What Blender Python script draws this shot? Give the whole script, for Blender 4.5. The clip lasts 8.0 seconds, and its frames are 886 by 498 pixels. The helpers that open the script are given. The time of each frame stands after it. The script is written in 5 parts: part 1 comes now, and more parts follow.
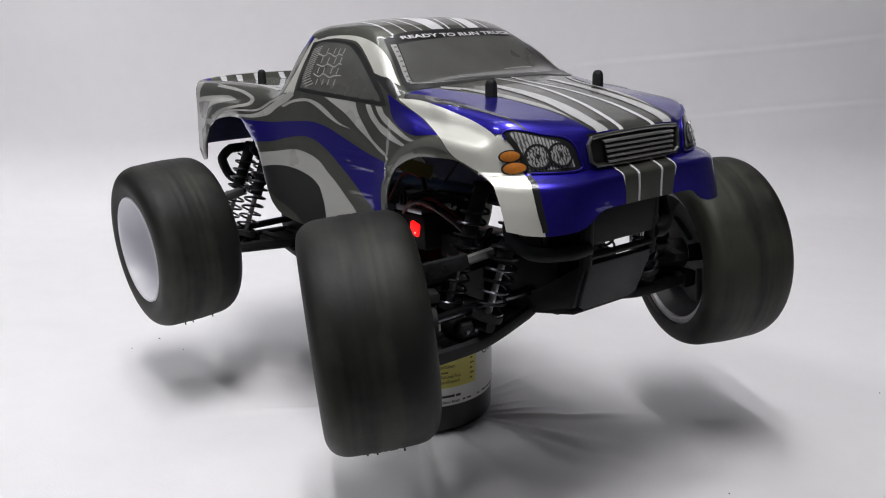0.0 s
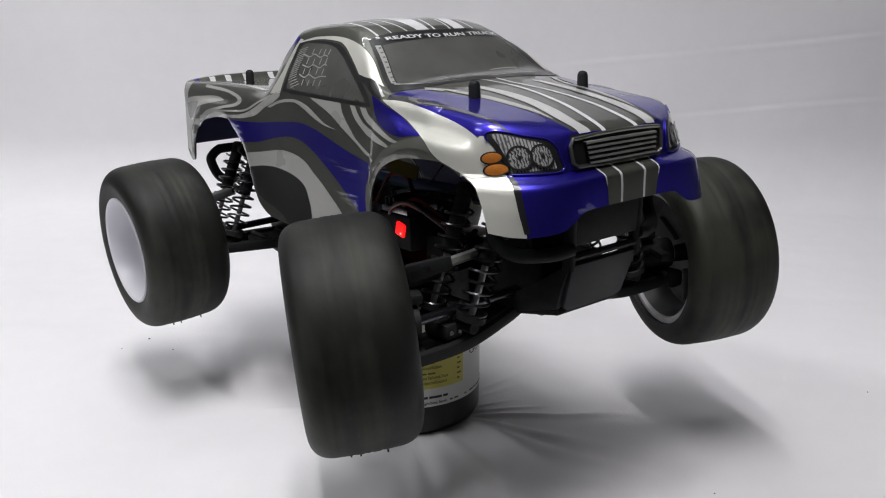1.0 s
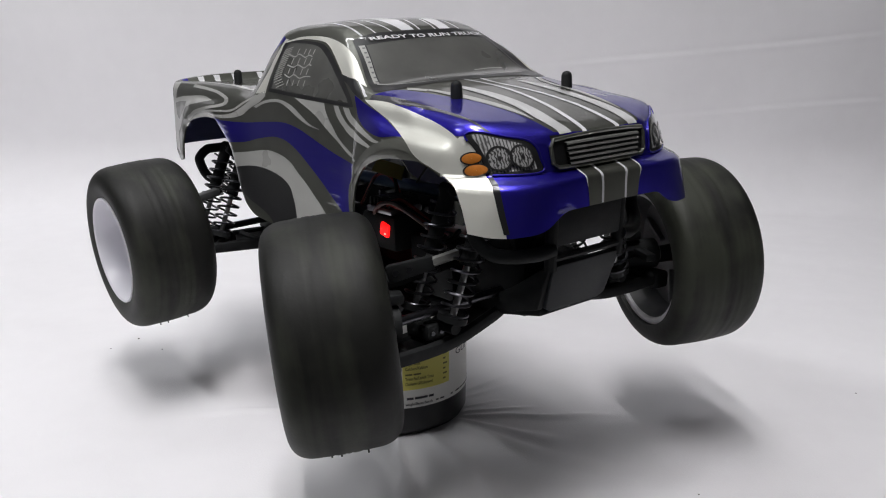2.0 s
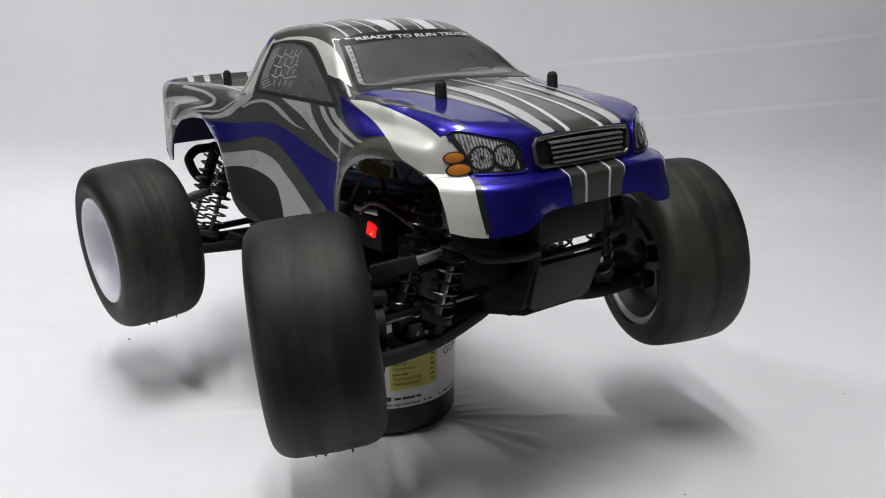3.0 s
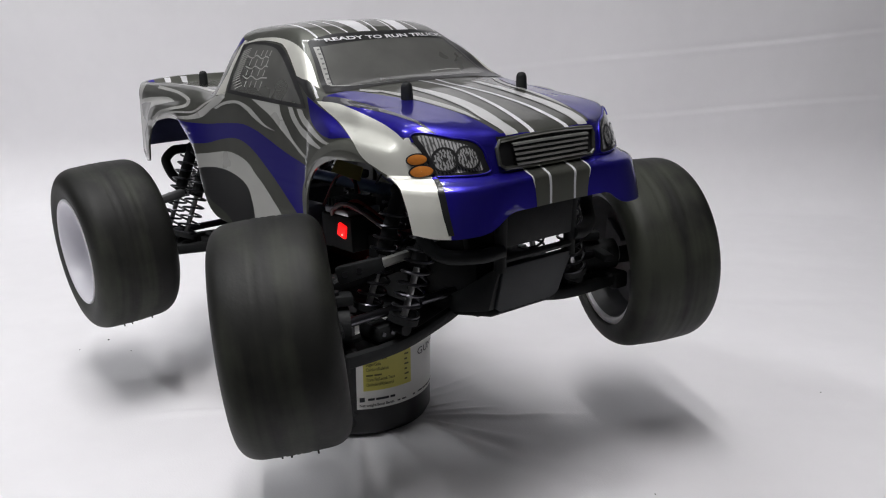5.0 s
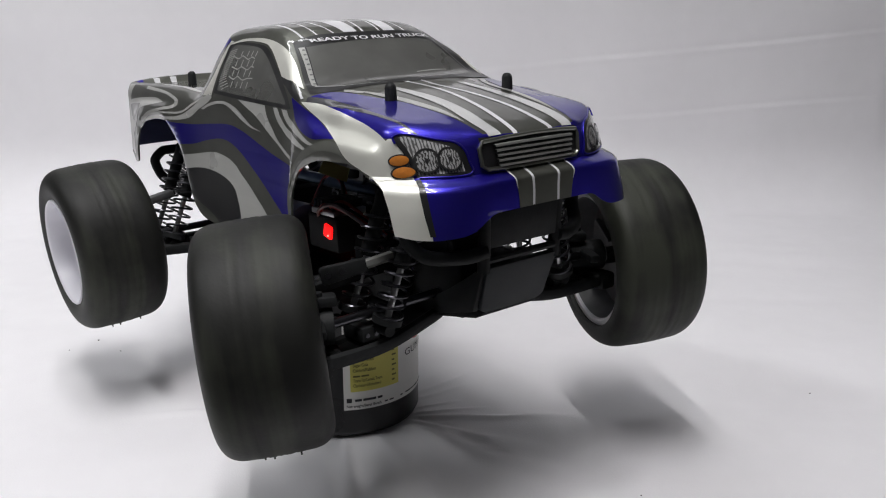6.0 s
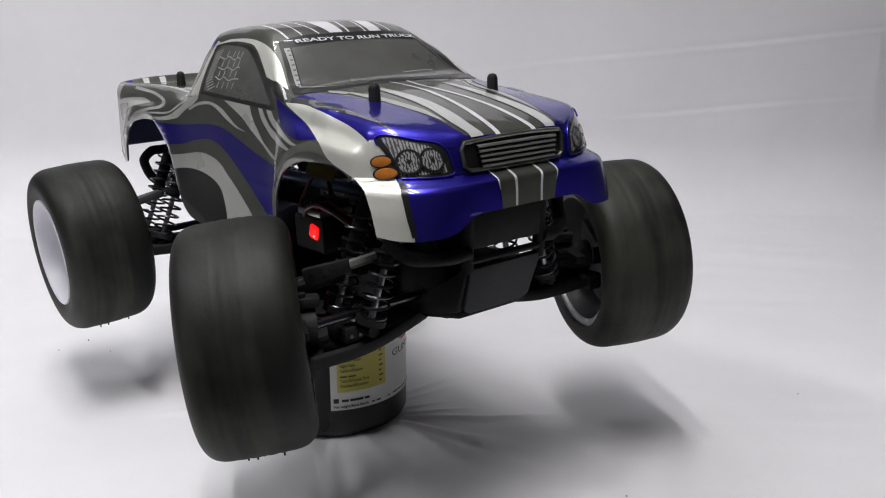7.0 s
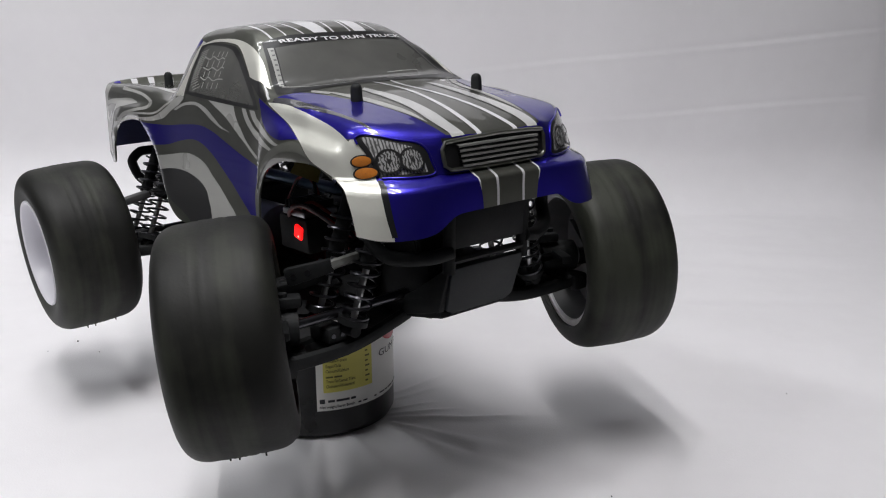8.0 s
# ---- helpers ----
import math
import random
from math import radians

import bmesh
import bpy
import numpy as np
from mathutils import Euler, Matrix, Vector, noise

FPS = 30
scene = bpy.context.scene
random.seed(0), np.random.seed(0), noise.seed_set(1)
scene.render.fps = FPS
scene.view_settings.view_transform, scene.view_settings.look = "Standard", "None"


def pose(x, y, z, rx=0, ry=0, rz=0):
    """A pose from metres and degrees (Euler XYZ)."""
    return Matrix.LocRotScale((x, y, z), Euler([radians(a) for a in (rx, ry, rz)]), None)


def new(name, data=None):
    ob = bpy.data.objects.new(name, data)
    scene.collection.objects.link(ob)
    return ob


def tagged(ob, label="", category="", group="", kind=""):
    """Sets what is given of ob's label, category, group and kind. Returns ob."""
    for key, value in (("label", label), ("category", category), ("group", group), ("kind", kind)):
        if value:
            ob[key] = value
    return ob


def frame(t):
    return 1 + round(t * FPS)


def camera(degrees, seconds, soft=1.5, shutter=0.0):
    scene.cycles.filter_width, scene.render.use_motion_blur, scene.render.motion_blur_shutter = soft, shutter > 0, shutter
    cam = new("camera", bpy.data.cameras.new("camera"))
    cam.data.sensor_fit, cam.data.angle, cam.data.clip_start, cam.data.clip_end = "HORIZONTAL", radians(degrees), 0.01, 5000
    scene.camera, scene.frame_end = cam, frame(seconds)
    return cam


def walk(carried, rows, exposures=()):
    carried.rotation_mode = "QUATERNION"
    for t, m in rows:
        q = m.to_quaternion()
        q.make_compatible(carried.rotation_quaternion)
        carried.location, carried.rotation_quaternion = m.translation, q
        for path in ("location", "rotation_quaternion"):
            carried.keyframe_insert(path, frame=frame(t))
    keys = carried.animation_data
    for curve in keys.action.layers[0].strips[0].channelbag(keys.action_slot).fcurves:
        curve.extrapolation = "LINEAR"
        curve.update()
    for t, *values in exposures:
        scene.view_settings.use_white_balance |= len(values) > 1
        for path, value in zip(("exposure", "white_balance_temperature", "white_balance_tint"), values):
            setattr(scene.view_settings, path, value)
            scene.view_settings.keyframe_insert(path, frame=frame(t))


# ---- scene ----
from mathutils.bvhtree import BVHTree

cam = camera(54.0, 8.0, 1.1)
# seconds, place in metres, turn in degrees
ROWS = [
    (0.0, 0.47106, -0.35504, 0.26958, 75.647, -0.035, 50.884),
    (0.5, 0.47416, -0.35070, 0.27108, 75.508, 0.058, 50.943),
    (1.0, 0.47600, -0.34869, 0.27159, 75.478, 0.035, 50.787),
    (1.5, 0.47892, -0.34418, 0.27199, 75.429, -0.002, 50.905),
    (3.0, 0.48761, -0.33483, 0.27056, 75.617, -0.048, 50.830),
    (3.5, 0.48960, -0.33143, 0.27178, 75.505, -0.035, 50.782),
    (4.0, 0.49188, -0.32771, 0.27325, 75.369, -0.030, 50.760),
    (4.5, 0.49513, -0.32499, 0.27259, 75.449, 0.078, 50.694),
    (6.0, 0.50302, -0.31458, 0.27310, 75.436, 0.046, 50.700),
    (6.5, 0.50534, -0.31206, 0.27369, 75.419, -0.100, 50.664),
    (7.0, 0.50820, -0.30816, 0.27385, 75.395, -0.004, 50.667),
    (7.5, 0.51143, -0.30510, 0.27176, 75.597, -0.024, 50.636),
    (8.0, 0.51406, -0.30067, 0.27293, 75.490, 0.062, 50.668),
]
walk(cam, [(t, pose(x, y, z, rx, ry, rz)) for t, x, y, z, rx, ry, rz in ROWS])

# ---- world, lamps, exposure ----
world = bpy.data.worlds.new("room_air")
world.use_nodes = True
world.node_tree.nodes["Background"].inputs[0].default_value = (0.80, 0.82, 0.90, 1)
world.node_tree.nodes["Background"].inputs[1].default_value = 0.08
scene.world = world


def tube_lamp(place, turn, length, watts, colour, tilt=0, nod=0, upward=0.4):
    """A long strip light hung under the ceiling: most of its light goes down, the rest up to the ceiling."""
    for power, flip in ((watts, 0), (watts * upward, 180)):
        data = bpy.data.lights.new("ceiling_tube", "AREA")
        data.shape, data.size, data.size_y, data.energy, data.color = "RECTANGLE", length, 0.07, power, colour
        ob = new("ceiling_tube", data)
        ob.matrix_world = pose(*place, 0, 0, turn) @ pose(0, 0, 0.01 if flip else 0, nod + flip, tilt, 0)


tube_lamp((0.30, -0.24, 1.95), -26, 0.9, 14.0, (1.0, 0.985, 0.985), 8, -40)
tube_lamp((0.52, -0.60, 1.95), -26, 0.9, 14.5, (1.0, 0.985, 0.985), 4, -22)
tube_lamp((-0.60, -1.40, 1.75), 0, 1.2, 10.5, (0.97, 0.985, 1.0), 0, 40)
tube_lamp((-0.90, 0.10, 1.9), 64, 1.1, 7.5, (0.97, 0.985, 1.0), 0, 40)


# ---- materials ----
def material(name, colour, rough=0.5, metal=0.0, vary=0.06, grain=60.0, bump=0.0, bump_scale=200.0, coat=0.0, stains=4.0, spec=0.5, rough_vary=0.08, wave=0.0):
    """A surface with two scales of colour variation, uneven gloss and fine relief."""
    m = bpy.data.materials.new(name)
    m.use_nodes = True
    nt = m.node_tree
    b = nt.nodes["Principled BSDF"]
    b.inputs["Roughness"].default_value, b.inputs["Metallic"].default_value = rough, metal
    b.inputs["Coat Weight"].default_value = coat
    b.inputs["Coat Roughness"].default_value = 0.035
    b.inputs["Specular IOR Level"].default_value = spec
    tc = nt.nodes.new("ShaderNodeTexCoord")
    big, fine = nt.nodes.new("ShaderNodeTexNoise"), nt.nodes.new("ShaderNodeTexNoise")
    big.inputs["Scale"].default_value, fine.inputs["Scale"].default_value = stains, grain
    big.inputs["Detail"].default_value, fine.inputs["Detail"].default_value = 3, 4
    add = nt.nodes.new("ShaderNodeMath")
    add.operation = "ADD"
    nt.links.new(tc.outputs["Object"], big.inputs["Vector"])
    nt.links.new(tc.outputs["Object"], fine.inputs["Vector"])
    nt.links.new(big.outputs["Fac"], add.inputs[0])
    nt.links.new(fine.outputs["Fac"], add.inputs[1])
    ramp = nt.nodes.new("ShaderNodeMapRange")
    ramp.inputs["From Min"].default_value, ramp.inputs["From Max"].default_value = 0.6, 1.4
    ramp.inputs["To Min"].default_value, ramp.inputs["To Max"].default_value = 1 - vary, 1 + vary
    nt.links.new(add.outputs[0], ramp.inputs["Value"])
    mul = nt.nodes.new("ShaderNodeVectorMath")
    mul.operation = "SCALE"
    mul.inputs[0].default_value = colour
    nt.links.new(ramp.outputs[0], mul.inputs["Scale"])
    nt.links.new(mul.outputs[0], b.inputs["Base Color"])
    rr = nt.nodes.new("ShaderNodeMapRange")
    rr.inputs["To Min"].default_value, rr.inputs["To Max"].default_value = max(0.02, rough - rough_vary), min(1, rough + rough_vary)
    nt.links.new(big.outputs["Fac"], rr.inputs["Value"])
    nt.links.new(rr.outputs[0], b.inputs["Roughness"])
    if bump:
        tex, bp = nt.nodes.new("ShaderNodeTexNoise"), nt.nodes.new("ShaderNodeBump")
        tex.inputs["Scale"].default_value = bump_scale
        bp.inputs["Strength"].default_value, bp.inputs["Distance"].default_value = bump, 0.001
        nt.links.new(tc.outputs["Object"], tex.inputs["Vector"])
        nt.links.new(tex.outputs["Fac"], bp.inputs["Height"])
        nt.links.new(bp.outputs[0], b.inputs["Normal"])
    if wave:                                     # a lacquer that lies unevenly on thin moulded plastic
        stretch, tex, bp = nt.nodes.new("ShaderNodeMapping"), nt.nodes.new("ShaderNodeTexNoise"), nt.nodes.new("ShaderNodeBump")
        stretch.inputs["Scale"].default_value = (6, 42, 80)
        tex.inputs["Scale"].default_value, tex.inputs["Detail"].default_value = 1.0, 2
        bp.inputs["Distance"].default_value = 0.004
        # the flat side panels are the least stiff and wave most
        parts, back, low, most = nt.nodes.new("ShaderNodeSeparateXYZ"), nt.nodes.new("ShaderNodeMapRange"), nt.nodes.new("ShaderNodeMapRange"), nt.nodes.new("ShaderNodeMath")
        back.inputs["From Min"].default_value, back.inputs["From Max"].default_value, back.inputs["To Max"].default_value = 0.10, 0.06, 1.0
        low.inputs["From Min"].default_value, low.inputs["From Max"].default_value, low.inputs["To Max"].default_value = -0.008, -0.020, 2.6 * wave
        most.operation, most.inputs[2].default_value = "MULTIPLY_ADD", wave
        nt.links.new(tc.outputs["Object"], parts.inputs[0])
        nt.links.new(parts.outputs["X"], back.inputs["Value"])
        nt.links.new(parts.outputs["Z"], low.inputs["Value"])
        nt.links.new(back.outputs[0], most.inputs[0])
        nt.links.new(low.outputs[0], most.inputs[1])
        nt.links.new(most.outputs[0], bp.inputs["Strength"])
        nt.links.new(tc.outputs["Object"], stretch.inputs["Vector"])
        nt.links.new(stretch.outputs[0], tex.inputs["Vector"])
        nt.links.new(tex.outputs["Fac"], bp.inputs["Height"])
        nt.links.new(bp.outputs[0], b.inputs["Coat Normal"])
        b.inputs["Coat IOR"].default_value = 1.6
    return m


CLOTH = material("white_cloth", (0.77, 0.76, 0.78), 0.85, vary=0.02, grain=40, bump=0.15, bump_scale=900, stains=3)
WALL = material("room_paint", (0.16, 0.16, 0.165), 0.8, vary=0.04, stains=1.5)
CEILING = material("ceiling_paint", (0.82, 0.82, 0.83), 0.8, vary=0.04, stains=1.5)
RUBBER = material("tyre_rubber", (0.0135, 0.0137, 0.0122), 0.56, vary=0.2, grain=90, bump=0.10, bump_scale=400, stains=25, spec=0.28)


def dust_bands(m, dust, span, blotch):
    """Pale dust rubbed in rings round the tread, broken into patches."""
    nt = m.node_tree
    b = nt.nodes["Principled BSDF"]
    clean = b.inputs["Base Color"].links[0].from_socket
    tc, wide, spots = nt.nodes.new("ShaderNodeTexCoord"), nt.nodes.new("ShaderNodeTexNoise"), nt.nodes.new("ShaderNodeTexNoise")
    stretch = nt.nodes.new("ShaderNodeMapping")
    stretch.inputs["Scale"].default_value = span
    wide.inputs["Scale"].default_value, wide.inputs["Detail"].default_value = 1.0, 4
    spots.inputs["Scale"].default_value, spots.inputs["Detail"].default_value = blotch, 5
    nt.links.new(tc.outputs["Object"], stretch.inputs["Vector"])
    nt.links.new(stretch.outputs[0], wide.inputs["Vector"])
    nt.links.new(tc.outputs["Object"], spots.inputs["Vector"])
    mul, ramp, mix = nt.nodes.new("ShaderNodeMath"), nt.nodes.new("ShaderNodeMapRange"), nt.nodes.new("ShaderNodeMix")
    mul.operation, mix.data_type = "MULTIPLY", "RGBA"
    nt.links.new(wide.outputs["Fac"], mul.inputs[0])
    nt.links.new(spots.outputs["Fac"], mul.inputs[1])
    ramp.inputs["From Min"].default_value, ramp.inputs["From Max"].default_value = 0.20, 0.33
    nt.links.new(mul.outputs[0], ramp.inputs["Value"])
    nt.links.new(ramp.outputs[0], mix.inputs["Factor"])
    nt.links.new(clean, mix.inputs["A"])
    mix.inputs["B"].default_value = (*dust, 1)
    nt.links.new(mix.outputs["Result"], b.inputs["Base Color"])


dust_bands(RUBBER, (0.038, 0.041, 0.031), (4, 75, 4), 22)
RIM = material("white_rim_plastic", (0.80, 0.79, 0.84), 0.32, vary=0.03, stains=20)
# white rim plastic with the shade inside the wheel put into its colour
RIM_BACK = material("shaded_rim_plastic", (0.15, 0.15, 0.154), 0.55, vary=0.25, stains=60)
RIM_EDGE = material("scuffed_rim_edge", (0.72, 0.71, 0.73), 0.45, vary=0.15, stains=60)
BLACK = material("black_nylon", (0.0155, 0.0164, 0.0172), 0.60, vary=0.3, grain=150, bump=0.1, bump_scale=900, stains=30, spec=0.22)
PLATE = material("dark_grey_plastic", (0.008, 0.0105, 0.0135), 0.5, vary=0.12, grain=160, bump=0.1, bump_scale=700, stains=25, spec=0.3)
STEEL = material("dull_steel", (0.42, 0.42, 0.43), 0.35, 1.0, vary=0.1, grain=120, stains=40)
BRIGHT = material("bright_cast_metal", (0.34, 0.34, 0.32), 0.5, 0.3, vary=0.15, grain=300, stains=60)
SPRING = material("dark_spring_wire", (0.10, 0.10, 0.11), 0.30, 1.0, vary=0.1)
ANODISED = material("blue_anodised_aluminium", (0.13, 0.18, 0.25), 0.32, 0.9, vary=0.08)
LINK_GREY = material("dull_grey_plastic", (0.07, 0.07, 0.072), 0.45, vary=0.15, stains=60)
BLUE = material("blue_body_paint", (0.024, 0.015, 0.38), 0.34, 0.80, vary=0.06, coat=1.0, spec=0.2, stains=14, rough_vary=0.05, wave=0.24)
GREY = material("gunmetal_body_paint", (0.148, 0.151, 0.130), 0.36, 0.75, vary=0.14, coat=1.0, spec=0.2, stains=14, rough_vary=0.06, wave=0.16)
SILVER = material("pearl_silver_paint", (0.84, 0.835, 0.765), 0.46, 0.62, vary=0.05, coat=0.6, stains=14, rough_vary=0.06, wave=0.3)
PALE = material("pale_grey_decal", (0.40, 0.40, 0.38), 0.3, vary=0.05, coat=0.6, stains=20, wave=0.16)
LIGHT = material("light_grey_decal", (0.52, 0.52, 0.52), 0.3, vary=0.05, coat=0.6, stains=20)
WHITE = material("white_decal", (0.72, 0.72, 0.74), 0.3, vary=0.03, coat=0.6)
INK = material("black_decal", (0.012, 0.012, 0.013), 0.35, vary=0.15, coat=0.3)
GLASS = material("smoked_window_film", (0.088, 0.0885, 0.082), 0.30, vary=0.24, coat=1.0, stains=22, rough_vary=0.14)
INNER = material("shell_inside_backing", (0.14, 0.15, 0.27), 0.5, vary=0.15, stains=15)
AMBER = material("amber_lamp_decal", (0.50, 0.17, 0.025), 0.25, vary=0.15, grain=500, coat=0.8, stains=90)


# ---- mesh helpers ----
def part(name, bm, mat, parent=None, label="", smooth=True, at=None):
    """One bmesh as one mesh object, under a thing or a part."""
    me = bpy.data.meshes.new(name)
    bm.normal_update()
    bm.to_mesh(me)
    bm.free()
    for mm in (mat if isinstance(mat, (list, tuple)) else [mat]):
        me.materials.append(mm)
    for poly in me.polygons:
        poly.use_smooth = smooth
    if smooth:
        me.set_sharp_from_angle(angle=radians(38))
    ob = new(name, me)
    ob.parent = parent
    if at is not None:
        ob.matrix_basis = at
    if label:
        ob["label"] = label
    return ob


def empty(name, m=None):
    ob = new(name)
    ob.empty_display_size = 0.02
    if m is not None:
        ob.matrix_basis = m
    return ob


def smooth_curve(keys):
    """A monotone cubic through (x, value) keys."""
    xs, ys = np.array([k[0] for k in keys], float), np.array([k[1] for k in keys], float)
    h, d = np.diff(xs), np.diff(ys) / np.diff(xs)
    m = np.zeros_like(ys)
    for i in range(1, len(xs) - 1):
        if d[i - 1] * d[i] > 0:
            w1, w2 = 2 * h[i] + h[i - 1], h[i] + 2 * h[i - 1]
            m[i] = (w1 + w2) / (w1 / d[i - 1] + w2 / d[i])
    m[0], m[-1] = d[0], d[-1]

    def at(x):
        x = np.clip(x, xs[0], xs[-1])
        i = np.clip(np.searchsorted(xs, x) - 1, 0, len(xs) - 2)
        t = (x - xs[i]) / h[i]
        return (ys[i] * (1 + 2 * t) * (1 - t) ** 2 + m[i] * h[i] * t * (1 - t) ** 2 + ys[i + 1] * t * t * (3 - 2 * t) + m[i + 1] * h[i] * t * t * (t - 1))
    return at


def grid_faces(bm, rows, mat=0, closed=False, flip=False):
    """Joins rows of vertices with quads."""
    n = len(rows[0])
    for a, b in zip(rows, rows[1:]):
        for j in range(n if closed else n - 1):
            q = [a[j], a[(j + 1) % n], b[(j + 1) % n], b[j]]
            if len(set(q)) < 4:
                continue
            f = bm.faces.new(q[::-1] if flip else q)
            f.material_index = mat


def lathe(profile, n=64, bm=None, mats=None):
    """Turns a profile of (along y, radius) round the y axis."""
    bm = bm or bmesh.new()
    rows = [[bm.verts.new((r * math.sin(2 * math.pi * k / n), y, r * math.cos(2 * math.pi * k / n))) for k in range(n)] for y, r in profile]
    grid_faces(bm, rows, closed=True)
    return bm


def tube(points, radius, n=10, bm=None, closed=False, flat=1.0):
    """A round bar along points, with capped ends."""
    bm = bm or bmesh.new()
    pts = [Vector(p) for p in points]
    rows, up = [], None
    for i, p in enumerate(pts):
        a = pts[i - 1] if i or closed else p
        b = pts[(i + 1) % len(pts)] if i < len(pts) - 1 or closed else p
        d = (b - a).normalized()
        if up is None:
            up = d.orthogonal().normalized()
        up = (up - d * up.dot(d)).normalized()
        side = d.cross(up)
        rows.append([bm.verts.new(p + radius * (math.cos(2 * math.pi * k / n) * up + flat * math.sin(2 * math.pi * k / n) * side)) for k in range(n)])
    if closed:
        rows.append(rows[0])
    grid_faces(bm, rows, closed=True)
    if not closed:
        bm.faces.new(rows[0][::-1])
        bm.faces.new(rows[-1])
    return bm


def spline(points, steps=8):
    """A smooth open path through points."""
    p = [Vector(q) for q in points]
    p = [2 * p[0] - p[1]] + p + [2 * p[-1] - p[-2]]
    out = []
    for i in range(1, len(p) - 2):
        for s in range(steps):
            t = s / steps
            out.append(0.5 * (2 * p[i] + (p[i + 1] - p[i - 1]) * t + (2 * p[i - 1] - 5 * p[i] + 4 * p[i + 1] - p[i + 2]) * t * t + (3 * p[i] - p[i - 1] - 3 * p[i + 1] + p[i + 2]) * t ** 3))
    return out + [p[-2]]


def box(size, at=(0, 0, 0), bevel=0.0, bm=None, turn=None, segs=2):
    """A bevelled block."""
    own = bmesh.new()
    bmesh.ops.create_cube(own, size=1, matrix=Matrix.Diagonal((*size, 1)))
    if bevel:
        bmesh.ops.bevel(own, geom=own.edges[:], offset=bevel, segments=segs, affect="EDGES", profile=0.5)
    m = Matrix.Translation(at) @ (turn.to_4x4() if turn else Matrix())
    bmesh.ops.transform(own, matrix=m, verts=own.verts)
    if bm is None:
        return own
    tmp = bpy.data.meshes.new("tmp")
    own.to_mesh(tmp)
    own.free()
    bm.from_mesh(tmp)
    bpy.data.meshes.remove(tmp)
    return bm


def prism(outline, thick, frame_m, bevel=0.0, bm=None):
    """An outline in a plane's x, y, extruded by thick to both sides along its z, and set by frame_m."""
    own = bmesh.new()
    lo = [own.verts.new((x, y, -thick / 2)) for x, y in outline]
    hi = [own.verts.new((x, y, thick / 2)) for x, y in outline]
    own.faces.new(lo[::-1])
    own.faces.new(hi)
    for i in range(len(lo)):
        j = (i + 1) % len(lo)
        own.faces.new((lo[i], lo[j], hi[j], hi[i]))
    bmesh.ops.recalc_face_normals(own, faces=own.faces)
    if bevel:
        bmesh.ops.bevel(own, geom=own.edges[:], offset=bevel, segments=2, affect="EDGES", profile=0.5)
    bmesh.ops.transform(own, matrix=frame_m, verts=own.verts)
    if bm is None:
        return own
    tmp = bpy.data.meshes.new("tmp")
    own.to_mesh(tmp)
    own.free()
    bm.from_mesh(tmp)
    bpy.data.meshes.remove(tmp)
    return bm


def rod(a, b, radius, n=10, bm=None):
    return tube([a, b], radius, n, bm)

# ---- structure: cloth sweep and room ----
VIEW = Vector((-0.775, 0.632, 0)).normalized()     # level direction in which the camera looks
ACROSS = Vector((0.632, 0.775, 0)).normalized()
FRONT = Vector((0.49, -0.33, 0))


FOLDS = ((0.013, 0.056, 94, 0.080, 0.0016, 0.0030), (0.021, 0.052, 87, 0.055, 0.0018, 0.0026), (0.035, 0.041, 79, 0.040, 0.0013, 0.0032), (0.042, 0.035, 67, 0.060, 0.0022, 0.0040),
         (0.048, 0.030, 56, 0.120, 0.0040, 0.0046), (0.050, 0.024, 30, 0.110, 0.0060, 0.0050), (0.053, 0.016, 21, 0.150, 0.0075, 0.0050), (0.055, -0.006, -8, 0.120, 0.0080, 0.0040),
         (0.048, -0.026, -32, 0.110, 0.0050, 0.0035), (-0.030, -0.046, 236, 0.110, 0.0050, 0.0030), (-0.050, -0.018, 205, 0.100, 0.0045, 0.0030), (0.006, 0.056, 108, 0.060, 0.0020, 0.0024))


def cloth_height(p):
    """Low waves of a laid cloth, with sharp little folds running out from the tub."""
    d = math.hypot(p.x, p.y)
    z = 0.0060 * noise.noise(Vector((p.x * 3.6, p.y * 3.6, 1))) + 0.0022 * noise.noise(Vector((p.x * 9, p.y * 9, 5))) - 0.0008
    run, side = p.dot(VIEW), p.dot(ACROSS)
    z += 0.0034 * noise.noise(Vector((run * 13, side * 3.2, 21))) + 0.0012 * noise.noise(Vector((run * 26 + side * 5, side * 6, 31)))
    crease = noise.noise(Vector((p.x * 3.1 + 2, p.y * 3.1, 7))) * 16
    z += 0.0016 * math.exp(-crease * crease) * max(0, noise.noise(Vector((p.x * 2.3, p.y * 2.3, 12))) + 0.2)
    if d > 0.05:
        for x0, y0, way, run, width, depth in FOLDS:
            c, sn = math.cos(radians(way)), math.sin(radians(way))
            along, aside = (p.x - x0) * c + (p.y - y0) * sn, (p.y - y0) * c - (p.x - x0) * sn
            if -0.012 < along < run:
                aside += 0.0022 * noise.noise(Vector((along * 30, x0 * 90, way)))
                width_here = width * (0.6 + 0.9 * max(0, along) / run)
                z += depth * math.exp(-(aside / width_here) ** 2) * (1 - along / run) * min(1, (along + 0.012) * 60)
        z *= min(1.0, 0.45 + (d - 0.05) * 8)
    else:
        z *= 0.25
    return z


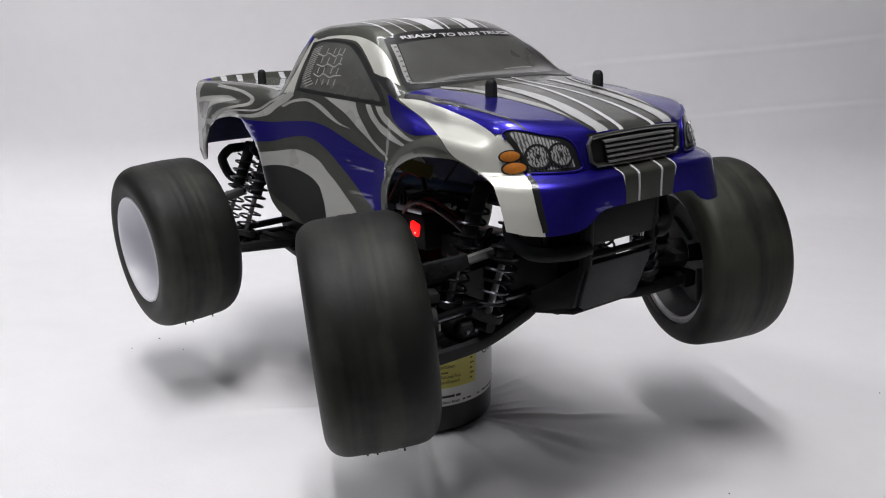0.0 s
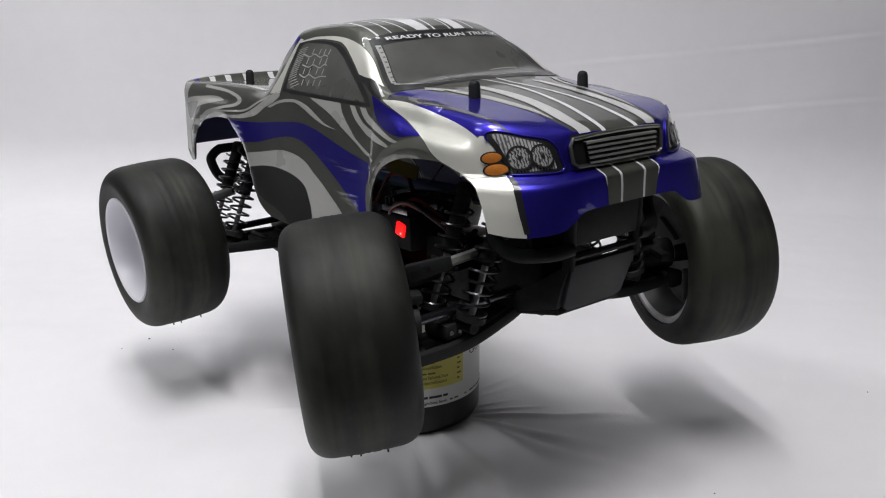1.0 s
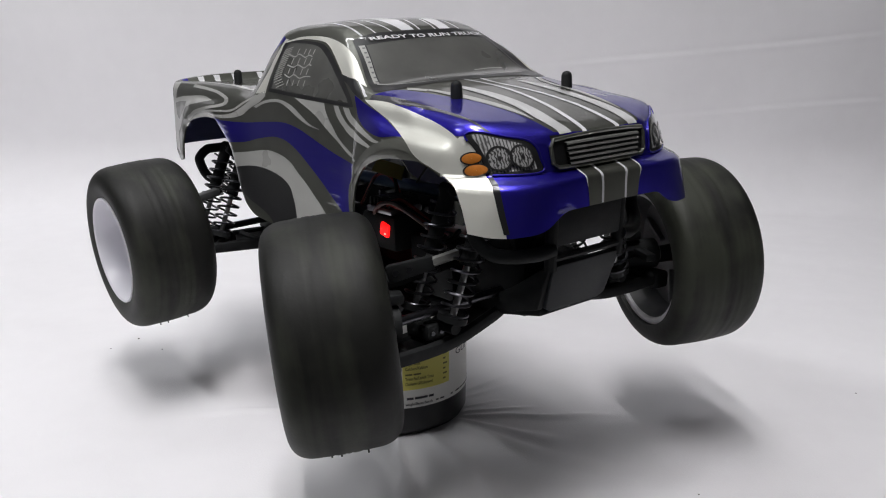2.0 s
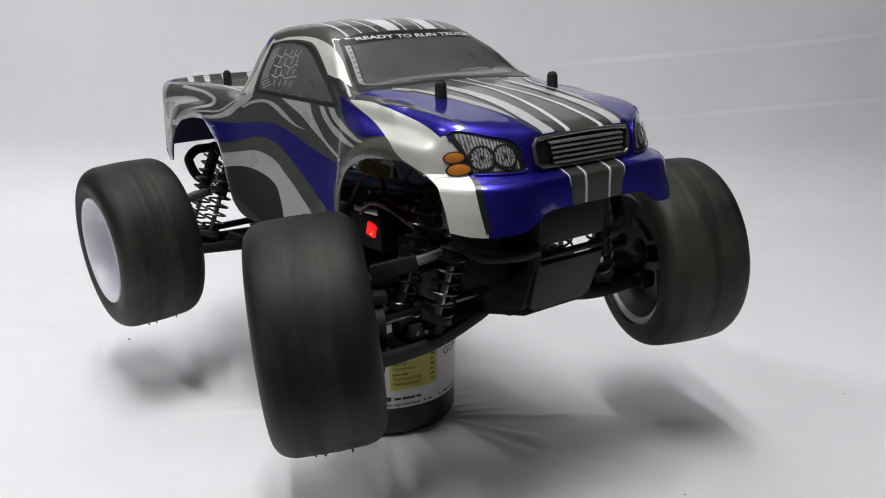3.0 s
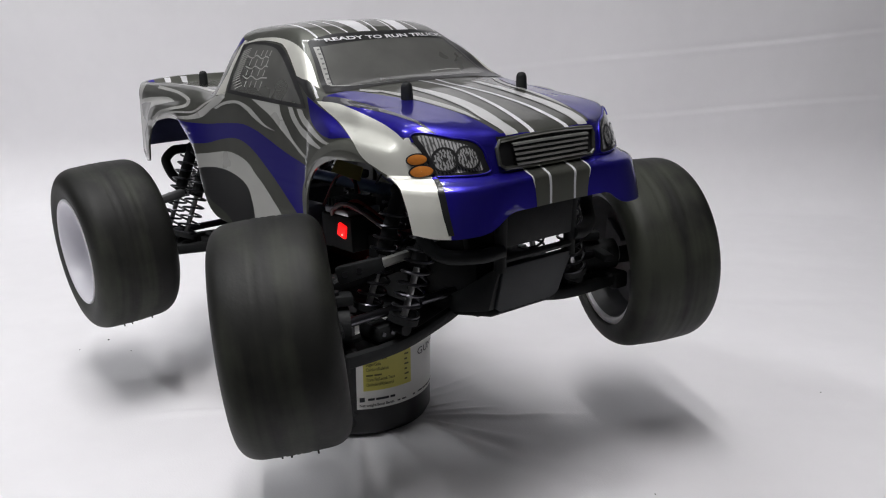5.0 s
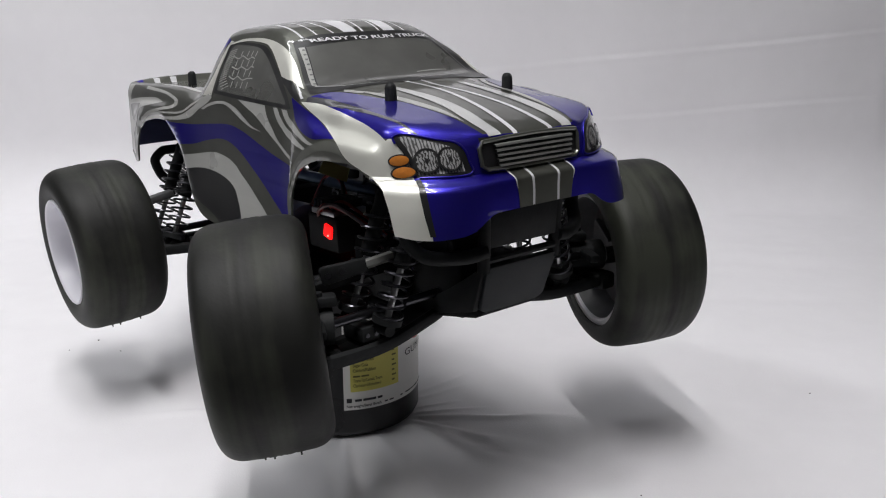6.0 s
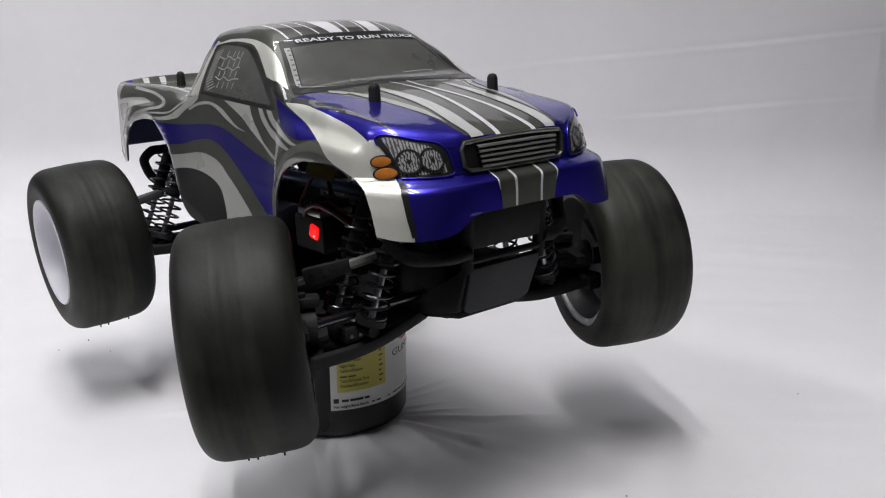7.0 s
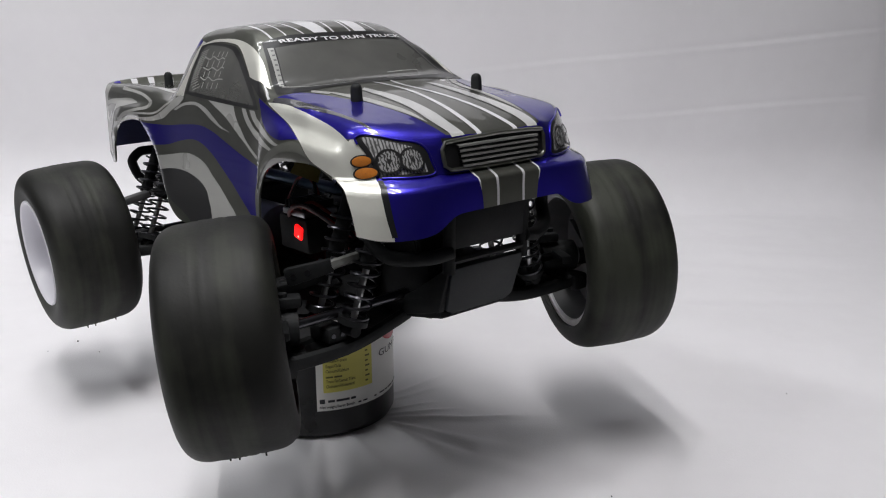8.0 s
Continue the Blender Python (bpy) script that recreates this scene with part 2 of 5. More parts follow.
def build_sweep():
    """Cloth that lies on the table, bends up and hangs as the backdrop."""
    bm = bmesh.new()
    base, bend, top = 1.25, 0.11, 0.85
    s0, w0 = 0.588, -0.054                       # the tub, along and across
    path = [(s0 + (base - s0 if u > 0 else s0 - 0.30) * math.copysign(abs(u) ** 1.9, u), 0.0) for u in (k / 190 - 1 for k in range(381))]
    path += [(base + bend * math.sin(a), bend * (1 - math.cos(a))) for a in (k / 16 * math.pi / 2 for k in range(1, 17))]
    path += [(base + bend, bend + (0.40 - bend) * k / 150) for k in range(1, 151)]
    path += [(base + bend, 0.40 + (top - 0.40) * k / 20) for k in range(1, 21)]
    rows = []
    for s, z in path:
        row = []
        for j in range(481):
            u = j / 240 - 1
            w = w0 + (0.90 if u > 0 else 0.93) * math.copysign(abs(u) ** 1.6, u)
            p = FRONT + VIEW * s + ACROSS * w
            rise = min(1, z / bend)
            h = cloth_height(p) * (1 - rise)
            ripple = 0.012 * noise.noise(Vector((w * 2.6, z * 2.0, 3))) + 0.0036 * noise.noise(Vector((w * 6, z * 8, 8)))
            for line, lean in ((0.195, 0.0965), (0.108, 0.080)):
                off = (z - line - w * lean - 0.004 * noise.noise(Vector((w * 4, line * 40, 0)))) / 0.0055
                ripple += 0.0010 * off * math.exp(-off * off) * max(0, min(1, 0.5 + w * 1.2) + 0.5 * noise.noise(Vector((w * 5, line * 30, 4))))
            ripple += 0.12 * max(0, w - 0.70)
            p = p + VIEW * (rise * ripple - 0.004 * rise * math.cos(w * 1.6)) + Vector((0, 0, z + h))
            row.append(bm.verts.new(p))
        rows.append(row)
    grid_faces(bm, rows, flip=True)
    ob = part("backdrop", bm, CLOTH)
    return tagged(ob, "white cloth sweep laid flat and hung behind, softly wrinkled", "backdrop", kind="structure")


build_sweep()


def slab(name, centre, size, label, mat=None):
    return tagged(part(name, box(size, centre), mat or WALL, smooth=False), label, "room", kind="structure")


slab("floor", (0, 0, -0.80), (6.2, 6.2, 0.1), "plain grey room floor")
across_turn = Matrix.Rotation(math.atan2(VIEW.y, VIEW.x), 3, "Z")
top = part("table_block", box((1.16, 1.85, 0.738), FRONT + VIEW * 0.890 - ACROSS * 0.069 + Vector((0, 0, -0.381)), 0.003, turn=across_turn), WALL, smooth=False)
board = part("backdrop_board", box((0.04, 1.85, 1.61), FRONT + VIEW * 1.52 - ACROSS * 0.069 + Vector((0, 0, 0.056)), 0.003, turn=across_turn), WALL, smooth=False)
tagged(board, "plain grey upright board behind the white cloth", "board", kind="structure")
tagged(top, "plain grey table block under the white cloth", "table", kind="structure")
slab("ceiling", (0, 0, 2.2), (6.2, 6.2, 0.1), "plain pale ceiling over the set", CEILING)
for nm, c, s in (("wall_north", (0, 3.05, 0.70), (6.0, 0.1, 2.90)), ("wall_south", (0, -3.05, 0.70), (6.0, 0.1, 2.90)),
                 ("wall_east", (3.05, 0, 0.70), (0.1, 6.2, 2.90)), ("wall_west", (-3.05, 0, 0.70), (0.1, 6.2, 2.90))):
    slab(nm, c, s, "plain grey painted room wall")

# ---- the model truck; x ahead, y to its left, z = 0 at the tips of the body posts ----
TRUCK = empty("model_truck", pose(0, 0, 0.2414, 1.479, -1.208, 0))
tagged(TRUCK, "blue, grey and silver radio-controlled monster truck raised on a tub", "toy truck")

ZC = smooth_curve([(-0.204, -0.0045), (-0.1985, -0.0045), (-0.194, -0.0105), (-0.15, -0.0105), (-0.068, -0.0105), (-0.0635, -0.009), (-0.039, 0.0230), (-0.030, 0.0298), (-0.012, 0.0325), (0.008, 0.0336), (0.026, 0.0326), (0.038, 0.0294), (0.046, 0.0255), (0.08, -0.0005), (0.088, -0.0025), (0.1, -0.004), (0.13, -0.0078), (0.16, -0.014), (0.18, -0.0205), (0.19, -0.0248)])
YT = smooth_curve([(-0.204, 0.0615), (-0.1, 0.062), (-0.066, 0.062), (-0.036, 0.054), (-0.02, 0.052), (0.026, 0.051), (0.045, 0.0565), (0.06, 0.0628), (0.076, 0.0692), (0.09, 0.0675), (0.12, 0.0615), (0.16, 0.0600), (0.19, 0.0625)])
ZT = smooth_curve([(-0.204, -0.008), (-0.15, -0.007), (-0.1, -0.008), (-0.068, -0.011), (-0.0635, -0.0095), (-0.040, 0.0195), (-0.030, 0.0278), (-0.016, 0.0298), (0.010, 0.0302), (0.022, 0.0290), (0.032, 0.0262), (0.045, 0.0187), (0.06, 0.0088), (0.076, -0.0035), (0.085, -0.0055), (0.1125, -0.0096), (0.1325, -0.0118), (0.1625, -0.0150), (0.178, -0.0170), (0.19, -0.0190)])
YB = smooth_curve([(-0.204, 0.0650), (-0.15, 0.0680), (-0.10, 0.0690), (-0.06, 0.0690), (0.0, 0.0700), (0.06, 0.0715), (0.085, 0.0735), (0.12, 0.0790), (0.15, 0.0785), (0.190, 0.0775)])
ZB = smooth_curve([(-0.204, -0.0200), (-0.15, -0.0190), (-0.10, -0.0190), (-0.066, -0.0185), (-0.04, -0.0130), (0.0, -0.0130), (0.06, -0.0150), (0.085, -0.0170), (0.12, -0.0228), (0.15, -0.0252), (0.190, -0.0285)])
YS = smooth_curve([(-0.204, 0.0660), (-0.15, 0.0720), (-0.10, 0.0735), (-0.06, 0.0710), (0.0, 0.0735), (0.06, 0.0760), (0.085, 0.0790), (0.12, 0.0810), (0.15, 0.0805), (0.190, 0.0790)])
YL = smooth_curve([(-0.204, 0.0670), (-0.15, 0.0710), (-0.10, 0.0700), (-0.05, 0.0760), (0.0, 0.0790), (0.06, 0.0800), (0.085, 0.0800), (0.12, 0.0810), (0.19, 0.0796)])
ZL = smooth_curve([(-0.204, -0.062), (-0.19, -0.0695), (-0.183, -0.0685), (-0.177, -0.053), (-0.166, -0.041), (-0.147, -0.034), (-0.125, -0.0315), (-0.1125, -0.0325), (-0.104, -0.04), (-0.0965, -0.0464), (-0.0875, -0.057), (-0.0804, -0.073), (-0.0674, -0.0875), (-0.045, -0.0937), (0, -0.095), (0.0775, -0.095), (0.0795, -0.07), (0.084, -0.0567), (0.0975, -0.0444), (0.13, -0.0375), (0.16, -0.037), (0.175, -0.0392), (0.19, -0.043)])


def nose_plan(y, xc, xe, ye, sharp):
    """How far ahead the nose reaches at y."""
    return xe + (xc - xe) * (1 - np.clip(np.abs(y) / ye, 0, 1) ** sharp)


def shell_ring(x0):
    """One cross-section of the shell from the middle of the roof to its lower edge: lists of y, z."""
    zc, yt, zt, yb, zb, ys, yl, zl = (float(c(x0)) for c in (ZC, YT, ZT, YB, ZB, YS, YL, ZL))
    zl = min(zl, zb - 0.004)
    ys_, zs_ = [], []
    crown = 3.2 - 1.0 * min(1, max(0, (x0 - 0.09) / 0.03))
    for k in range(29):
        t = k / 28
        ys_.append(yt * t), zs_.append(zc + (zt - zc) * t ** crown)
    for k in range(1, 21):
        t = k / 20
        swell = min(1, max(0, (x0 - 0.088) / 0.035)) * (0.0018 * math.sin(math.pi * t) + 0.0030 * math.sin(2 * math.pi * t))
        ys_.append(yt + (yb - yt) * t + 0.0012 * math.sin(math.pi * t) + 0.65 * swell), zs_.append(zt + (zb - zt) * t + 0.75 * swell)
    for k in range(1, 13):
        t = k / 12
        mid = 4 * t * (1 - t)
        ys_.append(yb + (yl - yb) * t + (ys - 0.5 * (yb + yl)) * mid), zs_.append(zb + (zl - zb) * t)
    y, z = np.array(ys_), np.array(zs_)
    for _ in range(4):
        y[1:-1], z[1:-1] = 0.25 * y[:-2] + 0.5 * y[1:-1] + 0.25 * y[2:], 0.25 * z[:-2] + 0.5 * z[1:-1] + 0.25 * z[2:]
    return y, z


def shell_rows(side):
    """Rows of points of the main shell (rear to front) on one side."""
    rows = []
    for i in range(271):
        x0 = -0.204 + 0.394 * i / 270
        y, z = shell_ring(x0)
        bow = np.clip((x0 - 0.06) / 0.13, 0, 1) ** 1.6
        pull = bow * (0.190 - nose_plan(y, 0.190, 0.157, 0.0770, 2.8))
        tail = np.clip((-0.185 - x0) / 0.019, 0, 1) * 0.006 * (np.abs(y) / 0.067) ** 4
        rows.append([(x0 - p + tl, side * a, b) for a, b, p, tl in zip(y, z, pull, tail)])
    return rows


NOSE = [  # ahead at the middle, ahead at the end, half width, sharpness, z at the middle, z at the end
    (0.190, 0.157, 0.0770, 2.8, -0.0250, -0.0290), (0.1905, 0.157, 0.0778, 3.8, -0.0300, -0.0350), (0.1910, 0.157, 0.0785, 4.6, -0.0400, -0.0400),
    (0.1912, 0.157, 0.0788, 5.0, -0.0425, -0.0415), (0.1964, 0.1615, 0.0794, 4.6, -0.0448, -0.0432), (0.1979, 0.1655, 0.0800, 5.4, -0.0458, -0.0444),
    (0.1985, 0.1690, 0.0805, 6.0, -0.0472, -0.0458), (0.1985, 0.1742, 0.0809, 6.8, -0.0545, -0.0525), (0.1984, 0.1780, 0.0811, 7.4, -0.0608, -0.0610)]


def nose_drop(yn):
    """How far the bumper's lower edge hangs below its middle, by the share of the half width."""
    return float(smooth_curve([(0, 0), (0.40, 0.0003), (0.46, 0.0015), (0.52, 0.0045), (0.60, 0.0078), (0.68, 0.0088), (0.82, 0.0090), (0.92, 0.0084), (1.0, 0.0066)])(yn))


def nose_rows(side):
    """Rows of the nose from the hood's edge down, drawn onto the end of the main shell at its top and sides."""
    ring = np.array(shell_rows(1)[-1])
    top, low = ring[:49], ring[48:]
    share = top[:, 1] / top[-1, 1]
    rows = []
    for k, (xc, xe, ye, sharp, zm, ze) in enumerate(NOSE):
        row = []
        for yn in share:
            z = zm + (ze - zm) * yn ** 4 - (nose_drop(yn) * (0.05, 0.15, 0.6, 1)[k - 5] if k > 4 else 0)
            row.append((float(nose_plan(np.array(yn * ye), xc, xe, ye, sharp)), yn * ye, z))
        rows.append(np.array(row))
    shift = top - rows[0]
    for k, w in enumerate((1.0, 0.45, 0.15)):
        rows[k] = rows[k] + w * shift
    fine = []
    for a, b in zip(rows, rows[1:]):
        for q in range(4):
            fine.append(a + (b - a) * q / 4)
    near = np.clip((share - 0.80) / 0.20, 0, 1)[:, None] ** 2
    for q in range(13):
        fine[q] = fine[q] + near * (low[q] - fine[q][-1])
    return [[(x, side * y, z) for x, y, z in row] for row in fine + [rows[-1]]]


def build_shell():
    bm = bmesh.new()
    for side in (-1, 1):
        for rows, turn, skin in ((shell_rows(side), side > 0, 0), (nose_rows(side), side < 0, 2)):
            grid_faces(bm, [[bm.verts.new(p) for p in row] for row in rows], skin, flip=turn)
        # tailgate
        rear = shell_rows(side)[0]
        grid_faces(bm, [[bm.verts.new(p) for p in rear], [bm.verts.new((p[0] - 0.0, p[1] * 0.98, -0.058 if p[2] > -0.058 else p[2])) for p in rear]], flip=side < 0)
    for f in bm.faces:
        if f.material_index == 2 and abs(f.calc_center_median().y) > 0.0668 + min(0.0024, max(0, -0.0425 - f.calc_center_median().z) * 0.33):
            f.material_index = 4
    bmesh.ops.remove_doubles(bm, verts=bm.verts, dist=0.00012)
    # the wing rolls softly over into the nose
    for ahead, turns in ((0.125, 24), (0.108, 10)):
        soft = [v for v in bm.verts if v.co.x > ahead and abs(v.co.y) > 0.036 and -0.0415 < v.co.z < -0.012 and not any(e.is_boundary for e in v.link_edges)]
        for _ in range(turns):
            bmesh.ops.smooth_vert(bm, verts=soft, factor=0.5, use_axis_x=True, use_axis_y=True, use_axis_z=True)
    # rounded front edges of the hood and the bumper
    for low, high, ahead, turns in ((-0.036, -0.017, 0.150, 5), (-0.0515, -0.0430, 0.158, 2)):
        edge = [v for v in bm.verts if v.co.x > ahead and low < v.co.z < high and abs(v.co.y) < 0.0745 and not any(e.is_boundary for e in v.link_edges)]
        for _ in range(turns):
            bmesh.ops.smooth_vert(bm, verts=edge, factor=0.5, use_axis_x=True, use_axis_y=True, use_axis_z=True)
    bmesh.ops.recalc_face_normals(bm, faces=bm.faces)
    return bm


shell = part("body_shell", build_shell(), [GREY, INNER, BLUE, INNER, SILVER, INNER], TRUCK, "glossy painted shell in grey, blue and silver swooshes")
thick = shell.modifiers.new("thickness", "SOLIDIFY")
thick.thickness, thick.offset, thick.material_offset = 0.0012, -1, 1
thick.material_offset_rim = 0
split = shell.modifiers.new("edges", "EDGE_SPLIT")
split.split_angle = radians(55)


# ---- wheels ----
def tyre_profile():
    """Tyre with a flat wall, an oval shoulder and shallow moulded grooves; along the axle (outer side positive), radius."""
    half = [(0.0262, 0.0388), (0.0280, 0.0398), (0.0286, 0.0425), (0.0294, 0.0452)]
    half += [(0.0130 + 0.0168 * math.cos(a) ** 0.72, 0.0460 + 0.0143 * math.sin(a) ** 0.80) for a in (k / 12 * math.pi / 2 - 1e-9 for k in range(1, 13))]
    for k in range(1, 10):
        y = 0.0130 * (1 - k / 9)
        half.append((y, 0.0603 + 0.0005 * (1 - (y / 0.0130) ** 2) - (0.0003 if k in (4, 8) else 0)))
    inner = [(-y, max(rr, 0.0447)) for y, rr in half[:-1]][::-1]
    return half + inner


def build_wheel(name_pose):
    hub = part("wheel", lathe([(0.0075, 0.0), (0.0075, 0.0038), (0.0105, 0.0042), (0.0105, 0.0062), (0.002, 0.0062), (-0.022, 0.0050), (-0.022, 0.0)], 24), BLACK, TRUCK, at=name_pose)
    part("tyre", lathe(tyre_profile(), 96), RUBBER, hub, "smooth worn black rubber tyre")
    for a, y in ((250, 0.004), (252.5, 0.009), (246, -0.010)):
        spot = Vector((math.cos(radians(a)), 0, math.sin(radians(a))))
        part("nub", rod(spot * 0.0600 + Vector((0, y, 0)), spot * 0.0622 + Vector((0, y, 0)), 0.0005, 6), RUBBER, hub)
    rim = [(0.0262, 0.0390), (0.0282, 0.0393), (0.0289, 0.0386), (0.0282, 0.0374), (0.0250, 0.0362), (0.012, 0.0352), (0.003, 0.0343), (-0.001, 0.0322), (-0.0018, 0.0255), (0.0, 0.0215), (0.0005, 0.0150), (0.0055, 0.0135), (0.0075, 0.0105), (0.0085, 0.0066), (0.0040, 0.0064)]
    part("rim", lathe(rim + [(-0.003, 0.0064)], 96), RIM, hub, "white deep-dish plastic rim")
    # inner barrel and disc, shade painted in by the dark base colour
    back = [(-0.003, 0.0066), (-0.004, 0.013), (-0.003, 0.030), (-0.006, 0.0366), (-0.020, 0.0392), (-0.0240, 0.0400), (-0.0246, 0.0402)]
    part("rim_back", lathe(back, 96), RIM_BACK, hub, "inner side of the rim, coloured dark for its shade")
    edge = [(-0.0246, 0.0402), (-0.0258, 0.0405), (-0.0266, 0.0414), (-0.0266, 0.0438), (-0.0262, 0.0452), (-0.0250, 0.0456)]
    part("rim_edge", lathe(edge, 96), RIM_EDGE, hub, "scuffed pale rim edge")
    # ribs carry the same painted-in shade
    for k in range(6):
        a = math.pi * k / 3
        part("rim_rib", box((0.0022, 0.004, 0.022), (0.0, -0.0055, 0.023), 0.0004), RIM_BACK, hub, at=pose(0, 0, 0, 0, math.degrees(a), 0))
    return hub


def wheel_pose(x, y, z, steer, camber, swell=1.0):
    """The pose of a wheel by its centre, its steering, its lean and how far the tyre has swollen."""
    side = 1 if y > 0 else -1
    c = radians(camber)
    a = Matrix.Rotation(radians(steer), 3, "Z") @ Vector((0, side * math.cos(c), math.sin(c)))
    u = a.cross(Vector((0, 0, 1))).normalized()
    v = u.cross(a)
    return Matrix.Translation((x, y, z)) @ Matrix((u, a, v)).transposed().to_4x4() @ Matrix.Diagonal((swell, 0.985, swell, 1))


WHEELS = (wheel_pose(-0.1379, -0.1190, -0.1191, -2.0, -3.5, 0.983), wheel_pose(-0.1379, 0.1190, -0.1191, 2.0, -3.5, 0.983),
          wheel_pose(0.1127, -0.1203, -0.1244, -28.4, -4.3, 1.016), wheel_pose(0.1436, 0.1314, -0.1226, -23.8, 3.0, 1.005))
for p in WHEELS:
    build_wheel(p)


# ---- painted graphics, windows and lamps on the shell ----
shell_bm = bmesh.new()
shell_bm.from_mesh(shell.data)
SKIN = BVHTree.FromBMesh(shell_bm)
shell_bm.free()


def on_skin(p, lift):
    """The nearest place on the shell's outside, lifted a little."""
    co, normal, _, _ = SKIN.find_nearest(Vector(p))
    if normal.dot(co - Vector((co.x * 0.9, 0, -0.05))) < 0:
        normal = -normal
    return co + normal * lift


def resample(keys, n):
    """n places at even steps along a smooth path through keys in millimetres."""
    pts = spline([Vector(k) / 1000 for k in keys], 10)
    run = np.concatenate([[0], np.cumsum([(b - a).length for a, b in zip(pts, pts[1:])])])
    out = []
    for s in np.linspace(0, run[-1], n):
        i = min(int(np.searchsorted(run, s, side="right")) - 1, len(pts) - 2)
        out.append(pts[i].lerp(pts[i + 1], (s - run[i]) / max(run[i + 1] - run[i], 1e-9)))
    return out


def decal(name, mat, edge_a, edge_b, layer=1, sides=(-1, 1), parent=None, label="", n=56, m=9):
    """A film between two drawn edges, laid on the shell; drawn on the right side (y negative) and mirrored."""
    made = []
    for side in sides:
        bm = bmesh.new()
        n, m = (int(n * 1.3), int(m * 1.3)) if side == sides[0] else (n, m)
        a, b = resample(edge_a, n), resample(edge_b, n)
        rows = []
        for p, q in zip(a, b):
            row = []
            for k in range(m):
                v = p.lerp(q, k / (m - 1))
                v.y *= -side
                row.append(bm.verts.new(on_skin(v, 0.00007 * layer + 0.00005)))
            rows.append(row)
        grid_faces(bm, rows, flip=side > 0)
        bmesh.ops.remove_doubles(bm, verts=bm.verts, dist=0.00004)
        made.append(part(name, bm, mat, parent or shell, label))
    return made


# side swooshes
decal("stripe", BLUE, [(-112.9, -71.9, -30.1), (-96.2, -73.1, -31.8), (-67.2, -69.8, -31.8), (-41.5, -69.8, -29.8), (-12.1, -70.7, -28.2), (7.4, -71.5, -30.4), (23.6, -72.3, -34.3), (40, -73.3, -38.6), (57.4, -74.5, -42.5), (78, -78, -45.5)],
      [(-91.6, -71.7, -46.8), (-68, -70.7, -45), (-46.8, -70.3, -41), (-25, -70.9, -38.2), (-8.3, -71.7, -39.3), (7.5, -72.8, -44.2), (22.6, -74, -51.4), (37.4, -75.4, -58.9), (51.8, -76.9, -67), (62.3, -77.9, -72.8), (77.5, -79.5, -82)], label="blue painted swoosh", n=80, m=14)
decal("stripe", PALE, [(-88, -71, -54), (-68.5, -71.2, -52), (-42.8, -71, -48.5), (-29.6, -71.5, -47.7), (-12.4, -72.5, -49.3), (-0.1, -73.4, -52.7), (7.9, -74.2, -57.1), (19.5, -75.2, -62.7), (30.9, -76.4, -69.2), (45.5, -77.9, -78.3), (60, -79, -93)],
      [(-82, -72, -63.5), (-65.1, -71.7, -61), (-47.5, -71.9, -59.9), (-29.5, -72.8, -60.6), (-11.9, -74.1, -63.3), (-0.9, -75.1, -67.7), (4.3, -76.2, -74.1), (7.9, -77.1, -80), (13, -78.5, -94)], label="pale grey swoosh", n=70, m=12)
decal("stripe", INK, [(-82, -72, -63.5), (-65.1, -71.7, -61), (-47.5, -71.9, -59.9), (-29.5, -72.8, -60.6), (-11.9, -74.1, -63.3), (-0.9, -75.1, -67.7), (4.3, -76.2, -74.1), (7.9, -77.1, -80), (13, -78.5, -94)],
      [(-80, -71, -73), (-72, -72, -80), (-60, -73, -84), (-48, -74, -86), (-38, -75, -88), (-30, -76, -90), (-25, -77, -92), (-22, -78, -94)], label="near-black lower panel")
decal("stripe", PALE, [(-118.9, -72.6, -28.2), (-100, -72.4, -28.3), (-85.9, -71, -26.6), (-70.7, -69.1, -21.4), (-56.1, -68.5, -15.4), (-45, -68.3, -11.6), (-37, -68, -9.6)],
      [(-111.8, -72.3, -29.6), (-98, -72.3, -30.4), (-85.5, -71.5, -29.7), (-70.8, -69.7, -27.1), (-57.9, -69.1, -21.5), (-44.7, -69, -17.1), (-36, -68.5, -12.8)], 2, m=6, label="pale grey sweep over the rear arch")
decal("stripe", PALE, [(-53.5, -69.1, -20.5), (-40.4, -69, -16.5), (-28.1, -69, -14.5), (-14.5, -69.3, -14.3), (-0.3, -70, -17.1), (11.1, -70.8, -21.9), (22, -71.5, -26.6), (34.1, -72.1, -29.1)],
      [(-49.3, -69.2, -21), (-38.8, -69.2, -17.9), (-27.2, -69.3, -16.3), (-15.9, -69.5, -16.1), (-4.1, -70.2, -19.3), (7.4, -70.9, -23.8), (20.6, -71.6, -27.7), (34.1, -72.1, -29.5)], 2.6, m=5, label="pale grey curl")
decal("stripe", PALE, [(-158, -72, -32), (-130, -73, -26.5), (-105, -73, -24.9), (-86, -70, -24.0), (-67, -69, -17.2), (-50, -68, -12.3)],
      [(-160, -72, -33.8), (-131, -73, -28), (-105, -73, -26.2), (-85, -71, -25.1), (-65, -69, -18.2), (-48, -69, -13.2)], 2, m=5, label="pale grey curl")
decal("stripe", PALE, [(2.8, -69.3, -12.1), (14.4, -70.2, -16), (28.9, -71.1, -21.2), (43.1, -72.3, -28.5), (57, -73.6, -34.8), (68.1, -75.2, -39.8), (82.1, -79.7, -43.2)],
      [(39.1, -70.3, -13.8), (42.6, -71.3, -19.7), (49.8, -72.3, -26.4), (58.3, -73.5, -33.1), (70.3, -75.3, -38.3), (82.9, -79.8, -42)], 2, label="pale grey blade")
